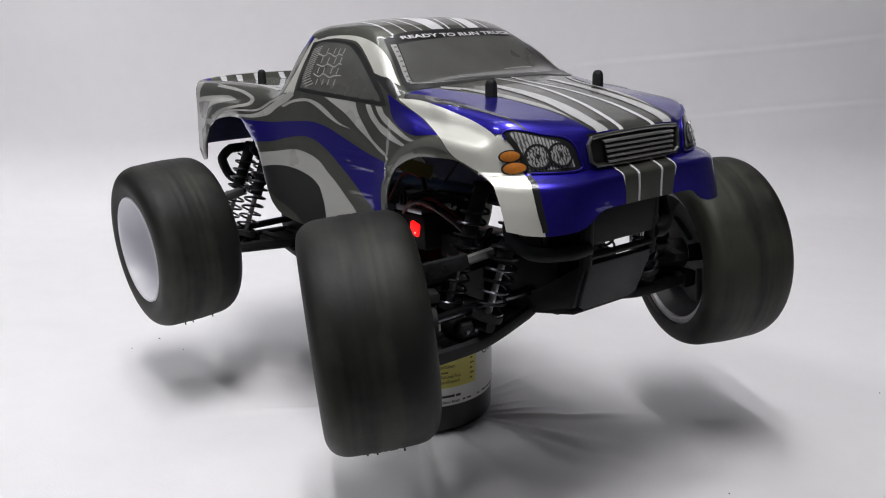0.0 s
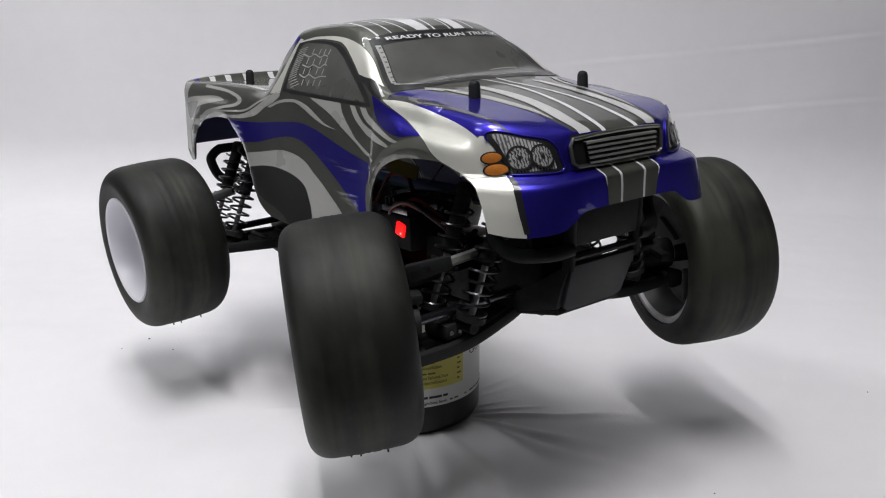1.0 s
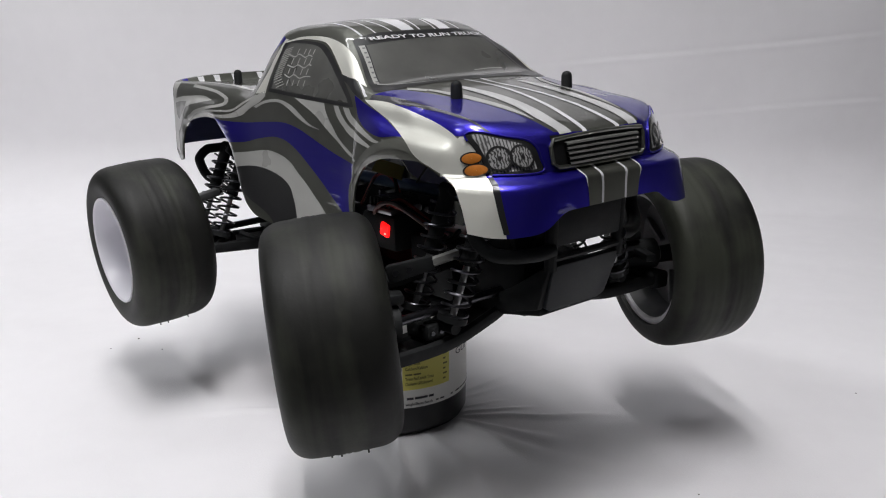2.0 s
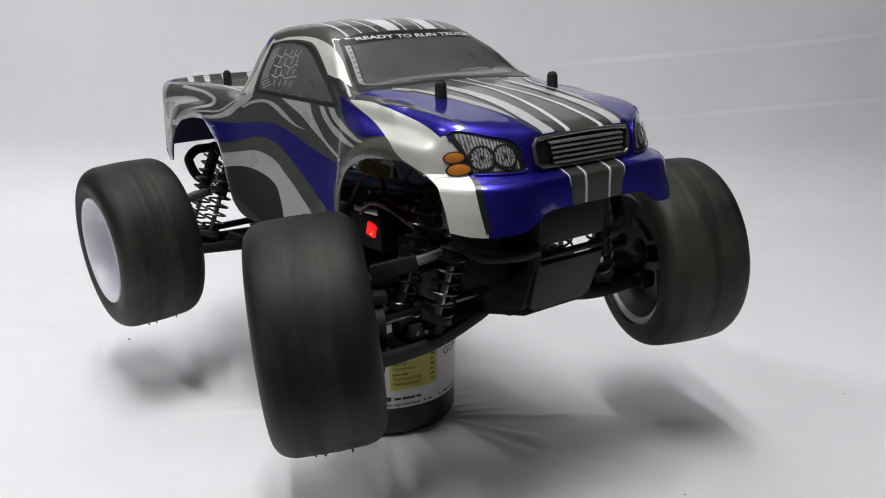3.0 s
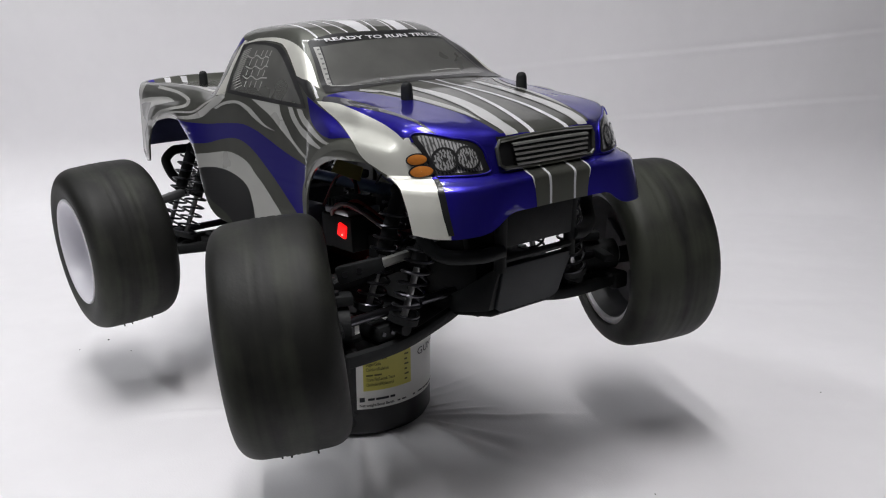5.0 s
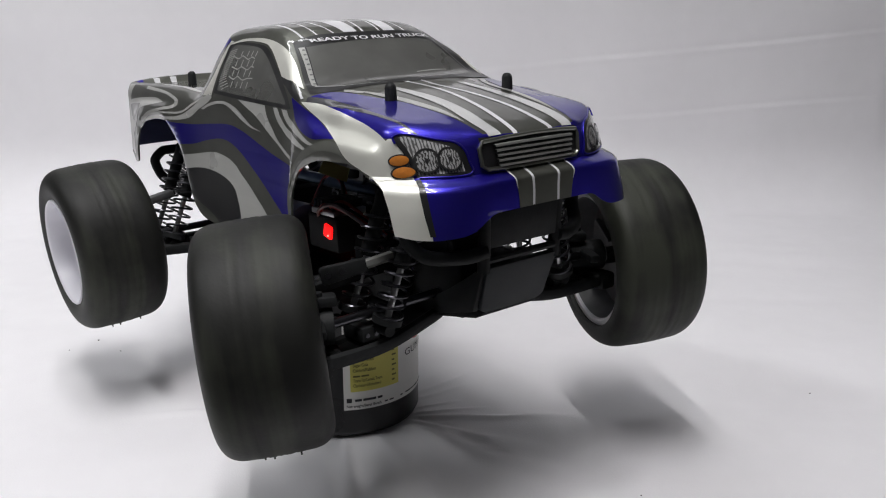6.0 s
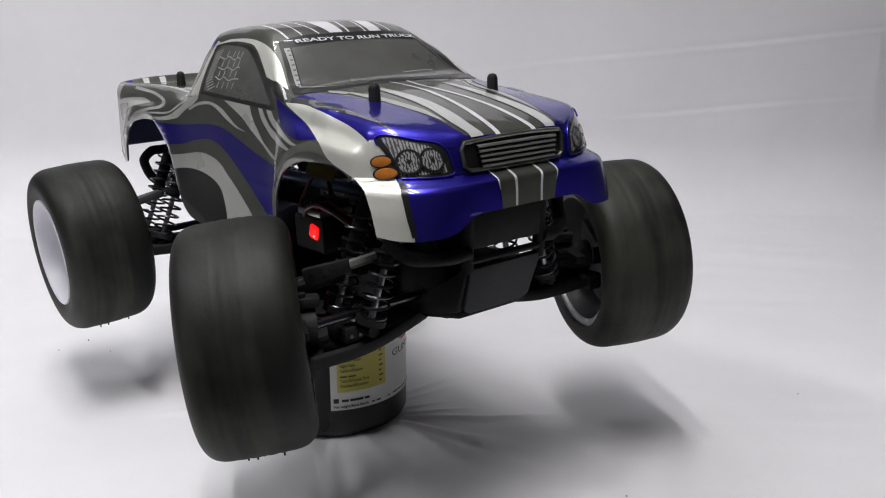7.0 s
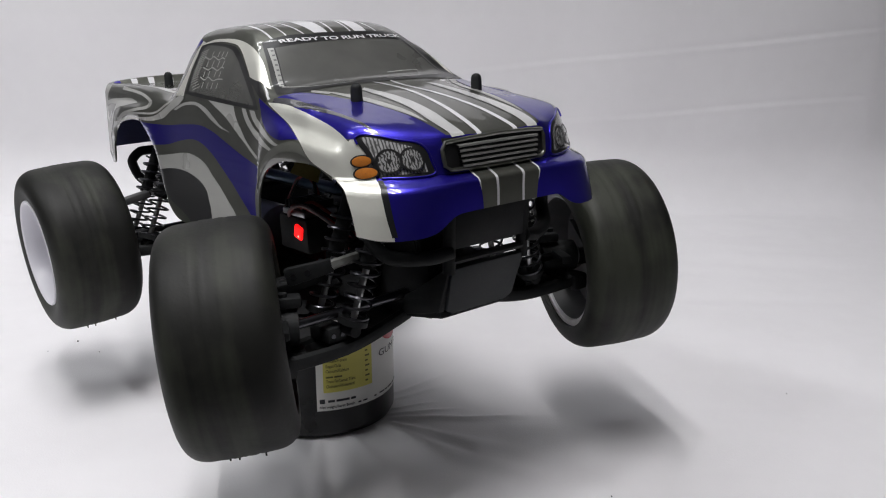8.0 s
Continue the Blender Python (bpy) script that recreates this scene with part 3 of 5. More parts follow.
decal("stripe", PALE, [(50.1, -70.8, -14.5), (54.8, -71.9, -20.6), (61.9, -72.8, -25.5), (72.4, -74.5, -30.3), (91.1, -79.9, -32.9), (100.8, -81, -34.3)], [(55.5, -71.1, -14.5), (60.7, -72.1, -19.9), (68.8, -73.3, -24.7), (83, -77.3, -28.3), (95.6, -80.3, -31.5), (102, -81, -33.6)], 2, m=5)
decal("stripe", PALE, [(60.9, -71.4, -14.9), (65.5, -72.4, -19.9), (73.8, -73.8, -24.3), (89.5, -78.5, -27.7), (100.6, -80.5, -30.2), (108.2, -81, -30.7)], [(67.9, -72, -15.1), (72.4, -73, -19.2), (81.6, -75.3, -22.4), (93.9, -78.7, -26.1), (103.4, -80.5, -28.8), (110.2, -80.8, -30)], 2, m=5)
decal("stripe", BLUE, [(73.7, -71.4, -7.7), (87.3, -72.4, -12.6), (100.8, -73.7, -16.5), (112.3, -75.3, -21), (124.8, -78.6, -25.3)], [(76.2, -72.6, -12.2), (78.8, -73.6, -18.1), (86.2, -76.1, -22.6), (97.6, -79, -25.8), (108.6, -80.3, -27.2), (118.2, -79.7, -26.2), (125.2, -78.9, -25.8)], 2, label="blue painted wedge")
# bed side
decal("stripe", PALE, [(-198.9, -62.0, -9.0), (-202, -64, -22), (-203, -65, -40), (-202, -66, -58)], [(-186.0, -62.4, -8.6), (-191, -66, -22), (-187, -68, -38), (-188, -68, -64)], 1, label="pale grey tail panel")
decal("stripe", PALE, [(-157.8, -63.5, -9.2), (-123.3, -65.3, -11.3), (-104, -66.8, -13.7), (-92, -68.4, -17.2), (-95.4, -70.3, -21.7), (-114.2, -72.9, -24.4), (-138.8, -72.3, -28.7), (-157.5, -71.1, -35.8)],
      [(-157.7, -65.1, -11.2), (-120.6, -66.7, -13.2), (-106.3, -67.7, -15.3), (-97.5, -68.7, -17.7), (-100.6, -69.9, -20.4), (-120.1, -72.3, -23.2), (-143.8, -72.3, -27.3), (-159.7, -71.4, -34.2)], 2, label="pale grey loop")
decal("stripe", PALE, [(-197.6, -65.2, -22.2), (-181, -66.4, -19.4), (-160, -67.6, -17.6), (-133.7, -67.9, -16.6), (-118.4, -69.1, -18.9)], [(-185, -67.8, -46), (-172, -69.8, -36), (-164, -69.6, -26.5), (-140, -70.7, -21.8), (-119, -69.4, -19.2)], 2, label="pale grey blade round a dark oval", m=14)
decal("stripe", GREY, [(-192.5, -65.9, -24.6), (-180.6, -66.9, -22.7), (-164.5, -68.6, -22)], [(-190.4, -66.6, -33), (-182, -68, -36.2), (-167.5, -69.9, -27)], 2.8, n=20, m=8, label="dark oval")
# front wing and bumper corner
decal("stripe", SILVER, [(83.5, -71.2, -9.8), (99.7, -69.6, -10.4), (116.2, -70.3, -12.5), (130.8, -70.3, -15.4), (145.6, -70.9, -18.7), (158.4, -72.3, -22.6), (165.8, -71.5, -27.5), (169.5, -69.4, -31.2), (172.6, -68.8, -38.6), (177.2, -67.5, -41.6)],
      [(85.2, -71.6, -10.9), (96.3, -73.1, -14.7), (108.5, -74.3, -19), (119.5, -76.9, -23.3), (128.8, -79.4, -27.5), (136.1, -80.4, -33), (141.8, -80.2, -36.2), (149.1, -79.9, -38.6), (157, -79.6, -41.2), (164, -78.6, -42.6)], 3, n=110, m=30, label="pearl silver wing")
decal("stripe", INK, [(178, -67.4, -42.2), (184, -69.4, -49), (187.7, -70.1, -58.3), (191, -69.8, -68)], [(179.4, -65.4, -42.2), (185.4, -66.6, -49), (188.8, -67.2, -58.3), (192, -67.2, -68)], 2, m=4, label="black line between silver and blue")
decal("stripe", INK, [(52.4, -65.2, 2.8), (62, -66.6, 1.2), (69.5, -67.5, -0.4), (76, -69.2, -4.6), (81.9, -71.2, -9.2)], [(57, -67.2, -0.6), (62.8, -68.4, -2.4), (68, -69.8, -4.8), (74.5, -71.1, -7.6), (81, -71.6, -10)], 5.4, m=6, label="black foot of the windscreen pillar")
decal("stripe", WHITE, [(69.6, -66.6, -0.2), (76, -68.4, -4.4), (82.4, -70.2, -9)], [(70.4, -65.9, -0.6), (77, -67.6, -4.8), (84, -69.2, -8.8)], 5.8, m=4, label="white edge of the pillar foot")
# hood
decal("stripe", BLUE, [(89.1, -65.1, -6.4), (91.6, -56.3, -5.4), (99.6, -50.7, -6.1), (117, -44.8, -8.3), (133.8, -40.2, -10.1), (150.4, -38, -12.9), (165, -35.7, -16), (175.7, -34.3, -19.1), (185.9, -32.7, -23), (188.3, -29.3, -25.1)],
      [(87, -71, -10), (100, -70.2, -11), (116, -70.9, -13), (131, -71, -16), (146, -71.5, -19.4), (158.6, -72.6, -23), (164, -71, -23.5), (168, -67, -22.5), (178.6, -56, -25), (184, -47, -28), (188.5, -36, -30)], 2.2, n=130, m=56, label="blue hood panel")
STREAK = material("grey_blue_streak", (0.055, 0.054, 0.062), 0.25, vary=0.1, coat=1.0, stains=14)
decal("stripe", STREAK, [(86.7, -68.8, -7.4), (101.9, -63.7, -8.7), (121.1, -62.9, -11.1), (139.3, -62.3, -13.4), (157.4, -62.4, -15.9), (170.2, -62.5, -19.2), (175.6, -59.6, -23.2)],
      [(87.4, -70.8, -9.9), (100.1, -69.7, -10.5), (114.1, -69.4, -12), (126, -67.2, -13.4), (139.3, -65.4, -14.4), (155.5, -64.8, -16.2), (169.3, -63.8, -19.8), (175.3, -60, -23.4)], 3.2, m=10, label="dull grey streak")
decal("stripe", PALE, [(103, -41.7, -5.7), (120.6, -36.1, -7.9), (140.9, -33.6, -10.8), (156.2, -31.9, -13.7), (174, -32.6, -18.4)], [(104, -44, -6), (124, -40.6, -9), (142, -38.6, -11.4), (157, -36.2, -14.4), (166, -34.6, -16.4), (174, -33, -18.5)], 4, m=5, label="pale hood stripe")
decal("stripe", PALE, [(92.2, -49.1, -4.7), (103, -42.4, -5.9)], [(96, -51.5, -5.6), (105, -45.8, -6.6)], 4, n=10, m=4)
decal("stripe", LIGHT, [(104, -22, -5), (118, -20.5, -6.5), (130.7, -19.5, -8), (146.5, -19.3, -11.1), (165.3, -20.6, -15.6), (179.5, -22, -20.2), (188.8, -21.6, -24.8)], [(108, -26.4, -5.8), (118.4, -26.6, -6.9), (137.4, -27, -9.7), (153.9, -28, -13), (167.1, -29.8, -16.3), (177.6, -30.3, -19.6), (188.3, -29.3, -25.1)], 4, m=7, label="light grey hood stripe")
decal("stripe", WHITE, [(92, -4.6, -3), (107, -2.5, -4.6), (125, -3.4, -7.2), (147, -6, -11), (164, -8, -15), (178, -9.6, -19.6), (189.4, -11, -25.2)], [(90, -7, -2.8), (108, -5, -4.9), (127, -6.4, -7.6), (148.5, -9, -11.4), (166, -11.4, -15.7), (179.6, -13, -20.3), (189.5, -14, -25.4)], 3, m=4, label="thin white hood stripe")
# grey band down the bumper
decal("stripe", GREY, [(191, -20.5, -41.3), (197, -20.5, -47.3), (198.6, -19.2, -55), (198.7, -18.6, -61)], [(191, 20.5, -41.3), (197, 20.5, -47.3), (198.6, 19.2, -55), (198.7, 18.6, -61)], 2, (-1,), n=40, m=40, label="grey bumper band")
decal("stripe", WHITE, [(191, -21.3, -41.3), (194.5, -21.6, -45), (197, -21, -47.8), (198, -19.9, -51)], [(191, -19.9, -41.3), (194.5, -20.3, -45), (197, -20.2, -47.8), (198, -19.7, -51)], 3, m=4)
decal("stripe", WHITE, [(191, -9.9, -41.2), (196.5, -10.1, -46.4), (198.4, -9.6, -52.2), (198.7, -9.6, -60.6)], [(191, -8.1, -41.2), (196.5, -8.4, -46.4), (198.4, -8, -52.2), (198.7, -8, -60.6)], 3, m=4)
# roof
for y0, y1, w in ((-45.7, -45.7, 1.5), (-36.6, -35.6, 1.0), (-29.0, -24.4, 1.2), (-2.6, -3.3, 1.4), (9.6, 9.2, 1.2), (25.8, 29.4, 1.2), (46.5, 47, 1.0)):
    decal("stripe", WHITE, [(45, y1, 25.6), (36, (y0 + y1) / 2, 29.4), (26, y0, 31.6), (0, y0 * 0.98, 32.4), (-26, y0 * 0.94, 30)], [(45, y1 + w, 25.6), (36, (y0 + y1) / 2 + w, 29.4), (26, y0 + w, 31.6), (0, y0 * 0.98 + w * 0.8, 32.4), (-26, y0 * 0.94 + w * 0.5, 30)], 1, (-1,), m=4)
for a0, a1, b0, b1 in ((-20.6, -16.2, -7.3, -6.8), (12.6, 13.2, 22.4, 22.2)):
    decal("stripe", WHITE, [(45, a1, 26), (37, (a0 + a1) / 2, 29.3), (26, a0, 32), (0, a0 * 1.02, 32.4), (-26, a0, 30)], [(45, b1, 26), (37, (b0 + b1) / 2, 29.5), (26, b0, 32.4), (0, b0, 32.4), (-26, b0 * 0.9, 30)], 1, (-1,), m=8, label="broad white roof stripe")
decal("stripe", BLUE, [(-58, -64, -8), (-46, -59, 10), (-26.4, -55.6, 22.4)], [(-60, -56, -8), (-48, -50, 10), (-36, -46, 24)], 1, label="blue rear pillar")
decal("stripe", SILVER, [(-50.4, -68.0, -11.8), (-39.3, -64.0, 1.5), (-29.5, -57.5, 18.5), (-26.6, -55.4, 23)], [(-36, -68.5, -11), (-32.5, -64.4, 1.9), (-25.4, -56.8, 19.8), (-22.1, -55.4, 22)], 2, label="silver rear pillar")
decal("stripe", SILVER, [(-28.1, -56.4, 20.8), (-16.8, -55.5, 22.5), (-7.1, -54.7, 23.8), (13.2, -54.3, 23.9), (29.4, -54.3, 21.8), (45.1, -56.5, 17.6), (57.2, -58.8, 11.4), (66.8, -61.7, 3.8), (77.7, -65.6, -3.7)],
      [(-26.2, -56.7, 20.1), (-12.7, -55.8, 21.8), (0.9, -55.3, 22.3), (18.4, -55.6, 20.9), (25.8, -56.3, 18.6), (36.6, -59.4, 12.8), (49.2, -63.8, 5.2), (55, -65.7, 2.2), (69, -67.1, 0.2), (76.8, -66, -3.7)], 4.5, m=12, label="silver windscreen pillar")
for y0, mat in ((-58, BLUE), (-44, WHITE), (-30, WHITE), (-14, WHITE)):
    decal("stripe", mat, [(-201, y0, -5.5), (-196, y0, -8), (-192, y0, -10)], [(-201, y0 + 5, -5.5), (-196, y0 + 5, -8), (-192, y0 + 4, -10)], 2, m=5, n=12)
decal("stripe", PALE, [(-192, -50, -10), (-145.5, -57.7, -7.7), (-99.4, -57.2, -8.6), (-70, -58, -11)], [(-185.8, -60.5, -8.1), (-147.3, -61.1, -7.6), (-98.7, -61.7, -8.6), (-70, -61, -11)], 2, m=6, label="pale bed rail")
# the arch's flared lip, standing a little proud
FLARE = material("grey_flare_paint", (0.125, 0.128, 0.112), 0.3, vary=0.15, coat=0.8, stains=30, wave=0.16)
decal("arch_lip", FLARE, [(76.2, -79.0, -90), (71.8, -78, -64), (75, -77.8, -53.5), (85.7, -80.1, -42.3), (95.7, -80.6, -34.8), (109.1, -80.8, -29.5), (121, -79.9, -26.9), (128.8, -79.4, -27.9)], [(79, -80, -90), (76, -78.9, -62), (80.4, -79.8, -52.6), (87.6, -80.2, -45), (97.2, -80.7, -38.6), (113, -81.2, -33), (128, -80.7, -32.4), (138, -80.2, -35)], 3, m=9, label="paler flared wheel arch lip")

# side windows
for side, win in zip((-1, 1), decal("side_window", INK, [(-32.8, -68.2, -9.7), (-1, -69.2, -11.6), (41.8, -70.4, -13.6), (70.6, -72.2, -14.3), (72.5, -72.3, -13)],
                                    [(-32, -67, -6), (-28.1, -63.1, 5.5), (-25.2, -56.5, 20.6), (-5.3, -55.9, 21.6), (15.9, -56.3, 20.1), (24.9, -57.1, 17.5), (39.1, -61.1, 9.9), (57, -67.2, -0.6), (68.3, -71, -7.8), (72, -72.1, -12)], 3, parent=TRUCK, n=80, m=16, label="smoked side window with a black border")):
    decal("pane", GLASS, [(-28.5, -67.5, -7.8), (6, -68.7, -9.7), (41, -69.7, -11.4), (66.5, -71.6, -12.2)],
          [(-28, -67, -5), (-25.8, -63.4, 3.8), (-21, -57.2, 18.6), (-4, -56.4, 19.8), (14, -57.0, 18.2), (23, -58.4, 14.9), (36, -61.7, 7.6), (54, -67.7, -3), (65, -71, -10)], 4, (side,), win, n=80, m=16)
    waves = (((-16.2, 14.3), (-7.8, 12.6), (-3.5, 14.6), (4.4, 12.3), (8.4, 13.9), (12.8, 13)), ((-14.4, 6.7), (-6.1, 5.2), (-1.4, 6.9), (6.9, 5), (11, 7.2), (14.7, 6.8)), ((-15.3, 0.2), (-8.3, -1.7), (-3.3, 0.2), (4.4, -2), (10.2, -0.8), (17, -0.7)))
    for row in waves:
        decal("tread_print", PALE, [(x, -62, z + 0.4) for x, z in row], [(x, -62, z - 0.4) for x, z in row], 5, (side,), win, n=24, m=3)
    for z0, z1, xs in ((18.3, 14.4, (-6.2, 2.0, 7.2, 12.6)), (11.8, 7.2, (-9.8, -2.2, 5.6, 12.0)), (4.5, 0.4, (-11.0, -4.2, 4.6, 11.4)), (-3.2, -7.2, (-9.6, -2.4, 4.2, 11.2))):
        for x in xs:
            decal("tread_print", PALE, [(x + 0.5, -62, z0), (x - 0.4, -62, z1)], [(x + 1.4, -62, z0), (x + 0.5, -62, z1)], 5, (side,), win, n=6, m=2)
    for i in range(17):
        z = 17.4 - 1.62 * i
        x = -23.0 - 5.0 * min(1, (17.4 - z) / 18) + max(0, -4 - z) * 1.2
        decal("tread_print", PALE, [(x, -62, z), (x + 9.5, -62, z + 2.6)], [(x, -62, z - 0.55), (x + 9.5, -62, z + 2.05)], 5, (side,), win, n=6, m=2)

# windscreen
PRINT_GREY = material("grey_screen_print", (0.14, 0.14, 0.14), 0.35, vary=0.1, coat=0.5)
screen = decal("windscreen", INK, [(43.9, -51.4, 21.1), (44.3, -35.5, 24.7), (45.9, -20.8, 25.2), (45.7, -4.5, 25.7), (45.1, 16.9, 25.8), (43.2, 40.3, 24.5), (41.5, 48.5, 23.4)],
               [(85.9, -67.1, -6.2), (91.4, -51, -4.7), (91, -20.5, -3), (90.2, 4.6, -2.8), (89.8, 30.3, -3), (90, 49.9, -4.7), (84, 67, -7.2)], 4, (-1,), TRUCK, "smoked windscreen with a black border", n=80, m=40)[0]
decal("pane", GLASS, [(51.8, -47.2, 18), (52.6, -40.8, 18.7), (53, -25.6, 20.1), (52.6, -9.4, 20.8), (52.3, 11.6, 21.1), (52.1, 29, 20.5), (51.5, 43.8, 18.9)],
      [(79.4, -57.2, -2.8), (83.9, -46.2, -2.8), (85.6, -32.3, -2.4), (85.4, -17, -2.1), (83.7, 5.5, -1.6), (81.9, 36.8, -1.8), (78.3, 57.6, -2.5)], 5, (-1,), screen, n=70, m=30)
decal("edge_print", PALE, [(50.2, -51.5, 17.9), (62.3, -55.3, 8.9), (76.9, -60.2, -2.0)], [(51.4, -48.2, 18), (64, -52.4, 8.2), (78.6, -57.9, -2.4)], 5, (-1,), screen, m=4)
decal("edge_print", PALE, [(78.8, -60, -3.2), (84.8, -47.9, -3.3), (87.0, -33.8, -2.8), (87, -17.8, -2.4)], [(78.0, -58.4, -2.2), (84.2, -47, -2.9), (86.4, -33.8, -2.5), (86.7, -17.8, -2.3)], 5, (-1,), screen, m=3)
decal("edge_print", PALE, [(80, 50, -2.8), (82.4, 30, -2.2), (84.5, 8, -2)], [(80.5, 50, -3), (82.9, 30, -2.5), (84.9, 8, -2.3)], 6, (-1,), screen, m=3)
decal("edge_print", PALE, [(76.5, 14, 1.6), (75.4, 28, 2), (75.2, 38, 1.8)], [(77.2, 14, 1.1), (76.1, 28, 1.5), (75.9, 38, 1.3)], 6, (-1,), screen, m=3)
decal("edge_print", PRINT_GREY, [(50, 47.4, 18.4), (63, 52.6, 8), (77, 59.2, -2.4)], [(50.4, 46.2, 18.6), (63.4, 51.6, 8), (77.3, 58.2, -2.3)], 6, (-1,), screen, m=3)
for k in range(8):
    s = k / 8 + 0.04
    x, y, z = 51.3 + 26.4 * s, -50.4 - 8.9 * s, 17.3 - 19.9 * s
    decal("edge_print", PRINT_GREY, [(x, y, z), (x + 0.2, y + 1.7, z)], [(x + 1.1, y - 0.3, z - 0.8), (x + 1.3, y + 1.4, z - 0.8)], 7, (-1,), screen, n=4, m=3)


def lettering(text, mat, width, place, parent, label, bold=0.0):
    """Words in the built-in font, each corner set by place(along, up), as a flat film."""
    curve = bpy.data.curves.new("words", "FONT")
    curve.body, curve.align_x, curve.align_y, curve.offset, curve.resolution_u = text, "CENTER", "CENTER", bold, 3
    tmp = new("words", curve)
    bpy.context.view_layer.update()
    me = bpy.data.meshes.new_from_object(tmp.evaluated_get(bpy.context.evaluated_depsgraph_get()))
    bpy.data.objects.remove(tmp)
    bm = bmesh.new()
    bm.from_mesh(me)
    bpy.data.meshes.remove(me)
    bmesh.ops.triangulate(bm, faces=bm.faces)
    xs = [v.co.x for v in bm.verts]
    half = (max(xs) - min(xs)) / 2
    for v in bm.verts:
        v.co = place(v.co.x / half * width / 2, v.co.y)
    return part("lettering", bm, mat, parent, label, smooth=False)


lettering("READY TO RUN TRUCK", WHITE, 88, lambda a, h: on_skin((0.0512 - 0.0034 * h - 0.0032 * (a / 45) ** 2 - 0.00001 * a, (a + 1.0) / 1000, 0.0215 + 0.0026 * h - 0.0009 * (a / 45) ** 2), 0.0010), screen, "white capital lettering", 0.03)


# headlights, amber lamps and grille
def oval(cx, cy, cz, ry, rz, lift, side, turn=0.0, inner=0.0, n=28, dome=0.0):
    """An oval film on the nose, or a ring where inner is given."""
    bm = bmesh.new()
    rows = []
    for share in ((1.0, inner) if inner else (1.0, 0.8, 0.5, 0.2, 0.02)):
        row = []
        for k in range(n):
            a = 2 * math.pi * k / n
            u, v = ry * share * math.cos(a), rz * share * math.sin(a)
            u, v = u * math.cos(turn) - v * math.sin(turn), u * math.sin(turn) + v * math.cos(turn)
            row.append(bm.verts.new(on_skin(((cx + u * 0.75) / 1000, side * (abs(cy) - u * 0.75) / 1000, (cz + v) / 1000), lift + dome * (1 - share * share))))
        rows.append(row)
    grid_faces(bm, rows, closed=True, flip=side < 0)
    bmesh.ops.recalc_face_normals(bm, faces=bm.faces)
    return bm


def streaked(name, dark, light, scale, wander=2.5):
    """Printed reflector: fine upright streaks and cells."""
    m = material(name, light, 0.18, vary=0.1, coat=1.0)
    nt = m.node_tree
    b = nt.nodes["Principled BSDF"]
    tc, wave, vor, mix = nt.nodes.new("ShaderNodeTexCoord"), nt.nodes.new("ShaderNodeTexWave"), nt.nodes.new("ShaderNodeTexVoronoi"), nt.nodes.new("ShaderNodeMath")
    wave.bands_direction = "Y"
    wave.inputs["Scale"].default_value, wave.inputs["Distortion"].default_value, wave.inputs["Detail"].default_value, wave.inputs["Detail Scale"].default_value = scale, wander, 2, 2
    vor.inputs["Scale"].default_value = 420
    mix.operation = "MULTIPLY"
    ramp = nt.nodes.new("ShaderNodeValToRGB")
    ramp.color_ramp.elements[0].color, ramp.color_ramp.elements[1].color = (*dark, 1), (*light, 1)
    ramp.color_ramp.elements[0].position, ramp.color_ramp.elements[1].position = 0.12, 0.6
    nt.links.new(tc.outputs["Object"], wave.inputs["Vector"])
    nt.links.new(tc.outputs["Object"], vor.inputs["Vector"])
    nt.links.new(wave.outputs["Fac"], mix.inputs[0])
    nt.links.new(vor.outputs["Distance"], mix.inputs[1])
    boost = nt.nodes.new("ShaderNodeMath")
    boost.operation, boost.inputs[1].default_value = "MULTIPLY", 1.6
    nt.links.new(mix.outputs[0], boost.inputs[0])
    nt.links.new(boost.outputs[0], ramp.inputs[0])
    nt.links.new(ramp.outputs[0], b.inputs["Base Color"])
    return m


REFLECTOR = streaked("printed_reflector", (0.10, 0.10, 0.10), (0.44, 0.44, 0.44), 230)
DISH = streaked("printed_lamp_dish", (0.05, 0.05, 0.05), (0.36, 0.36, 0.36), 240, 7.0)
def inward(keys, by):
    return [(x, y + by, z) for x, y, z in keys]


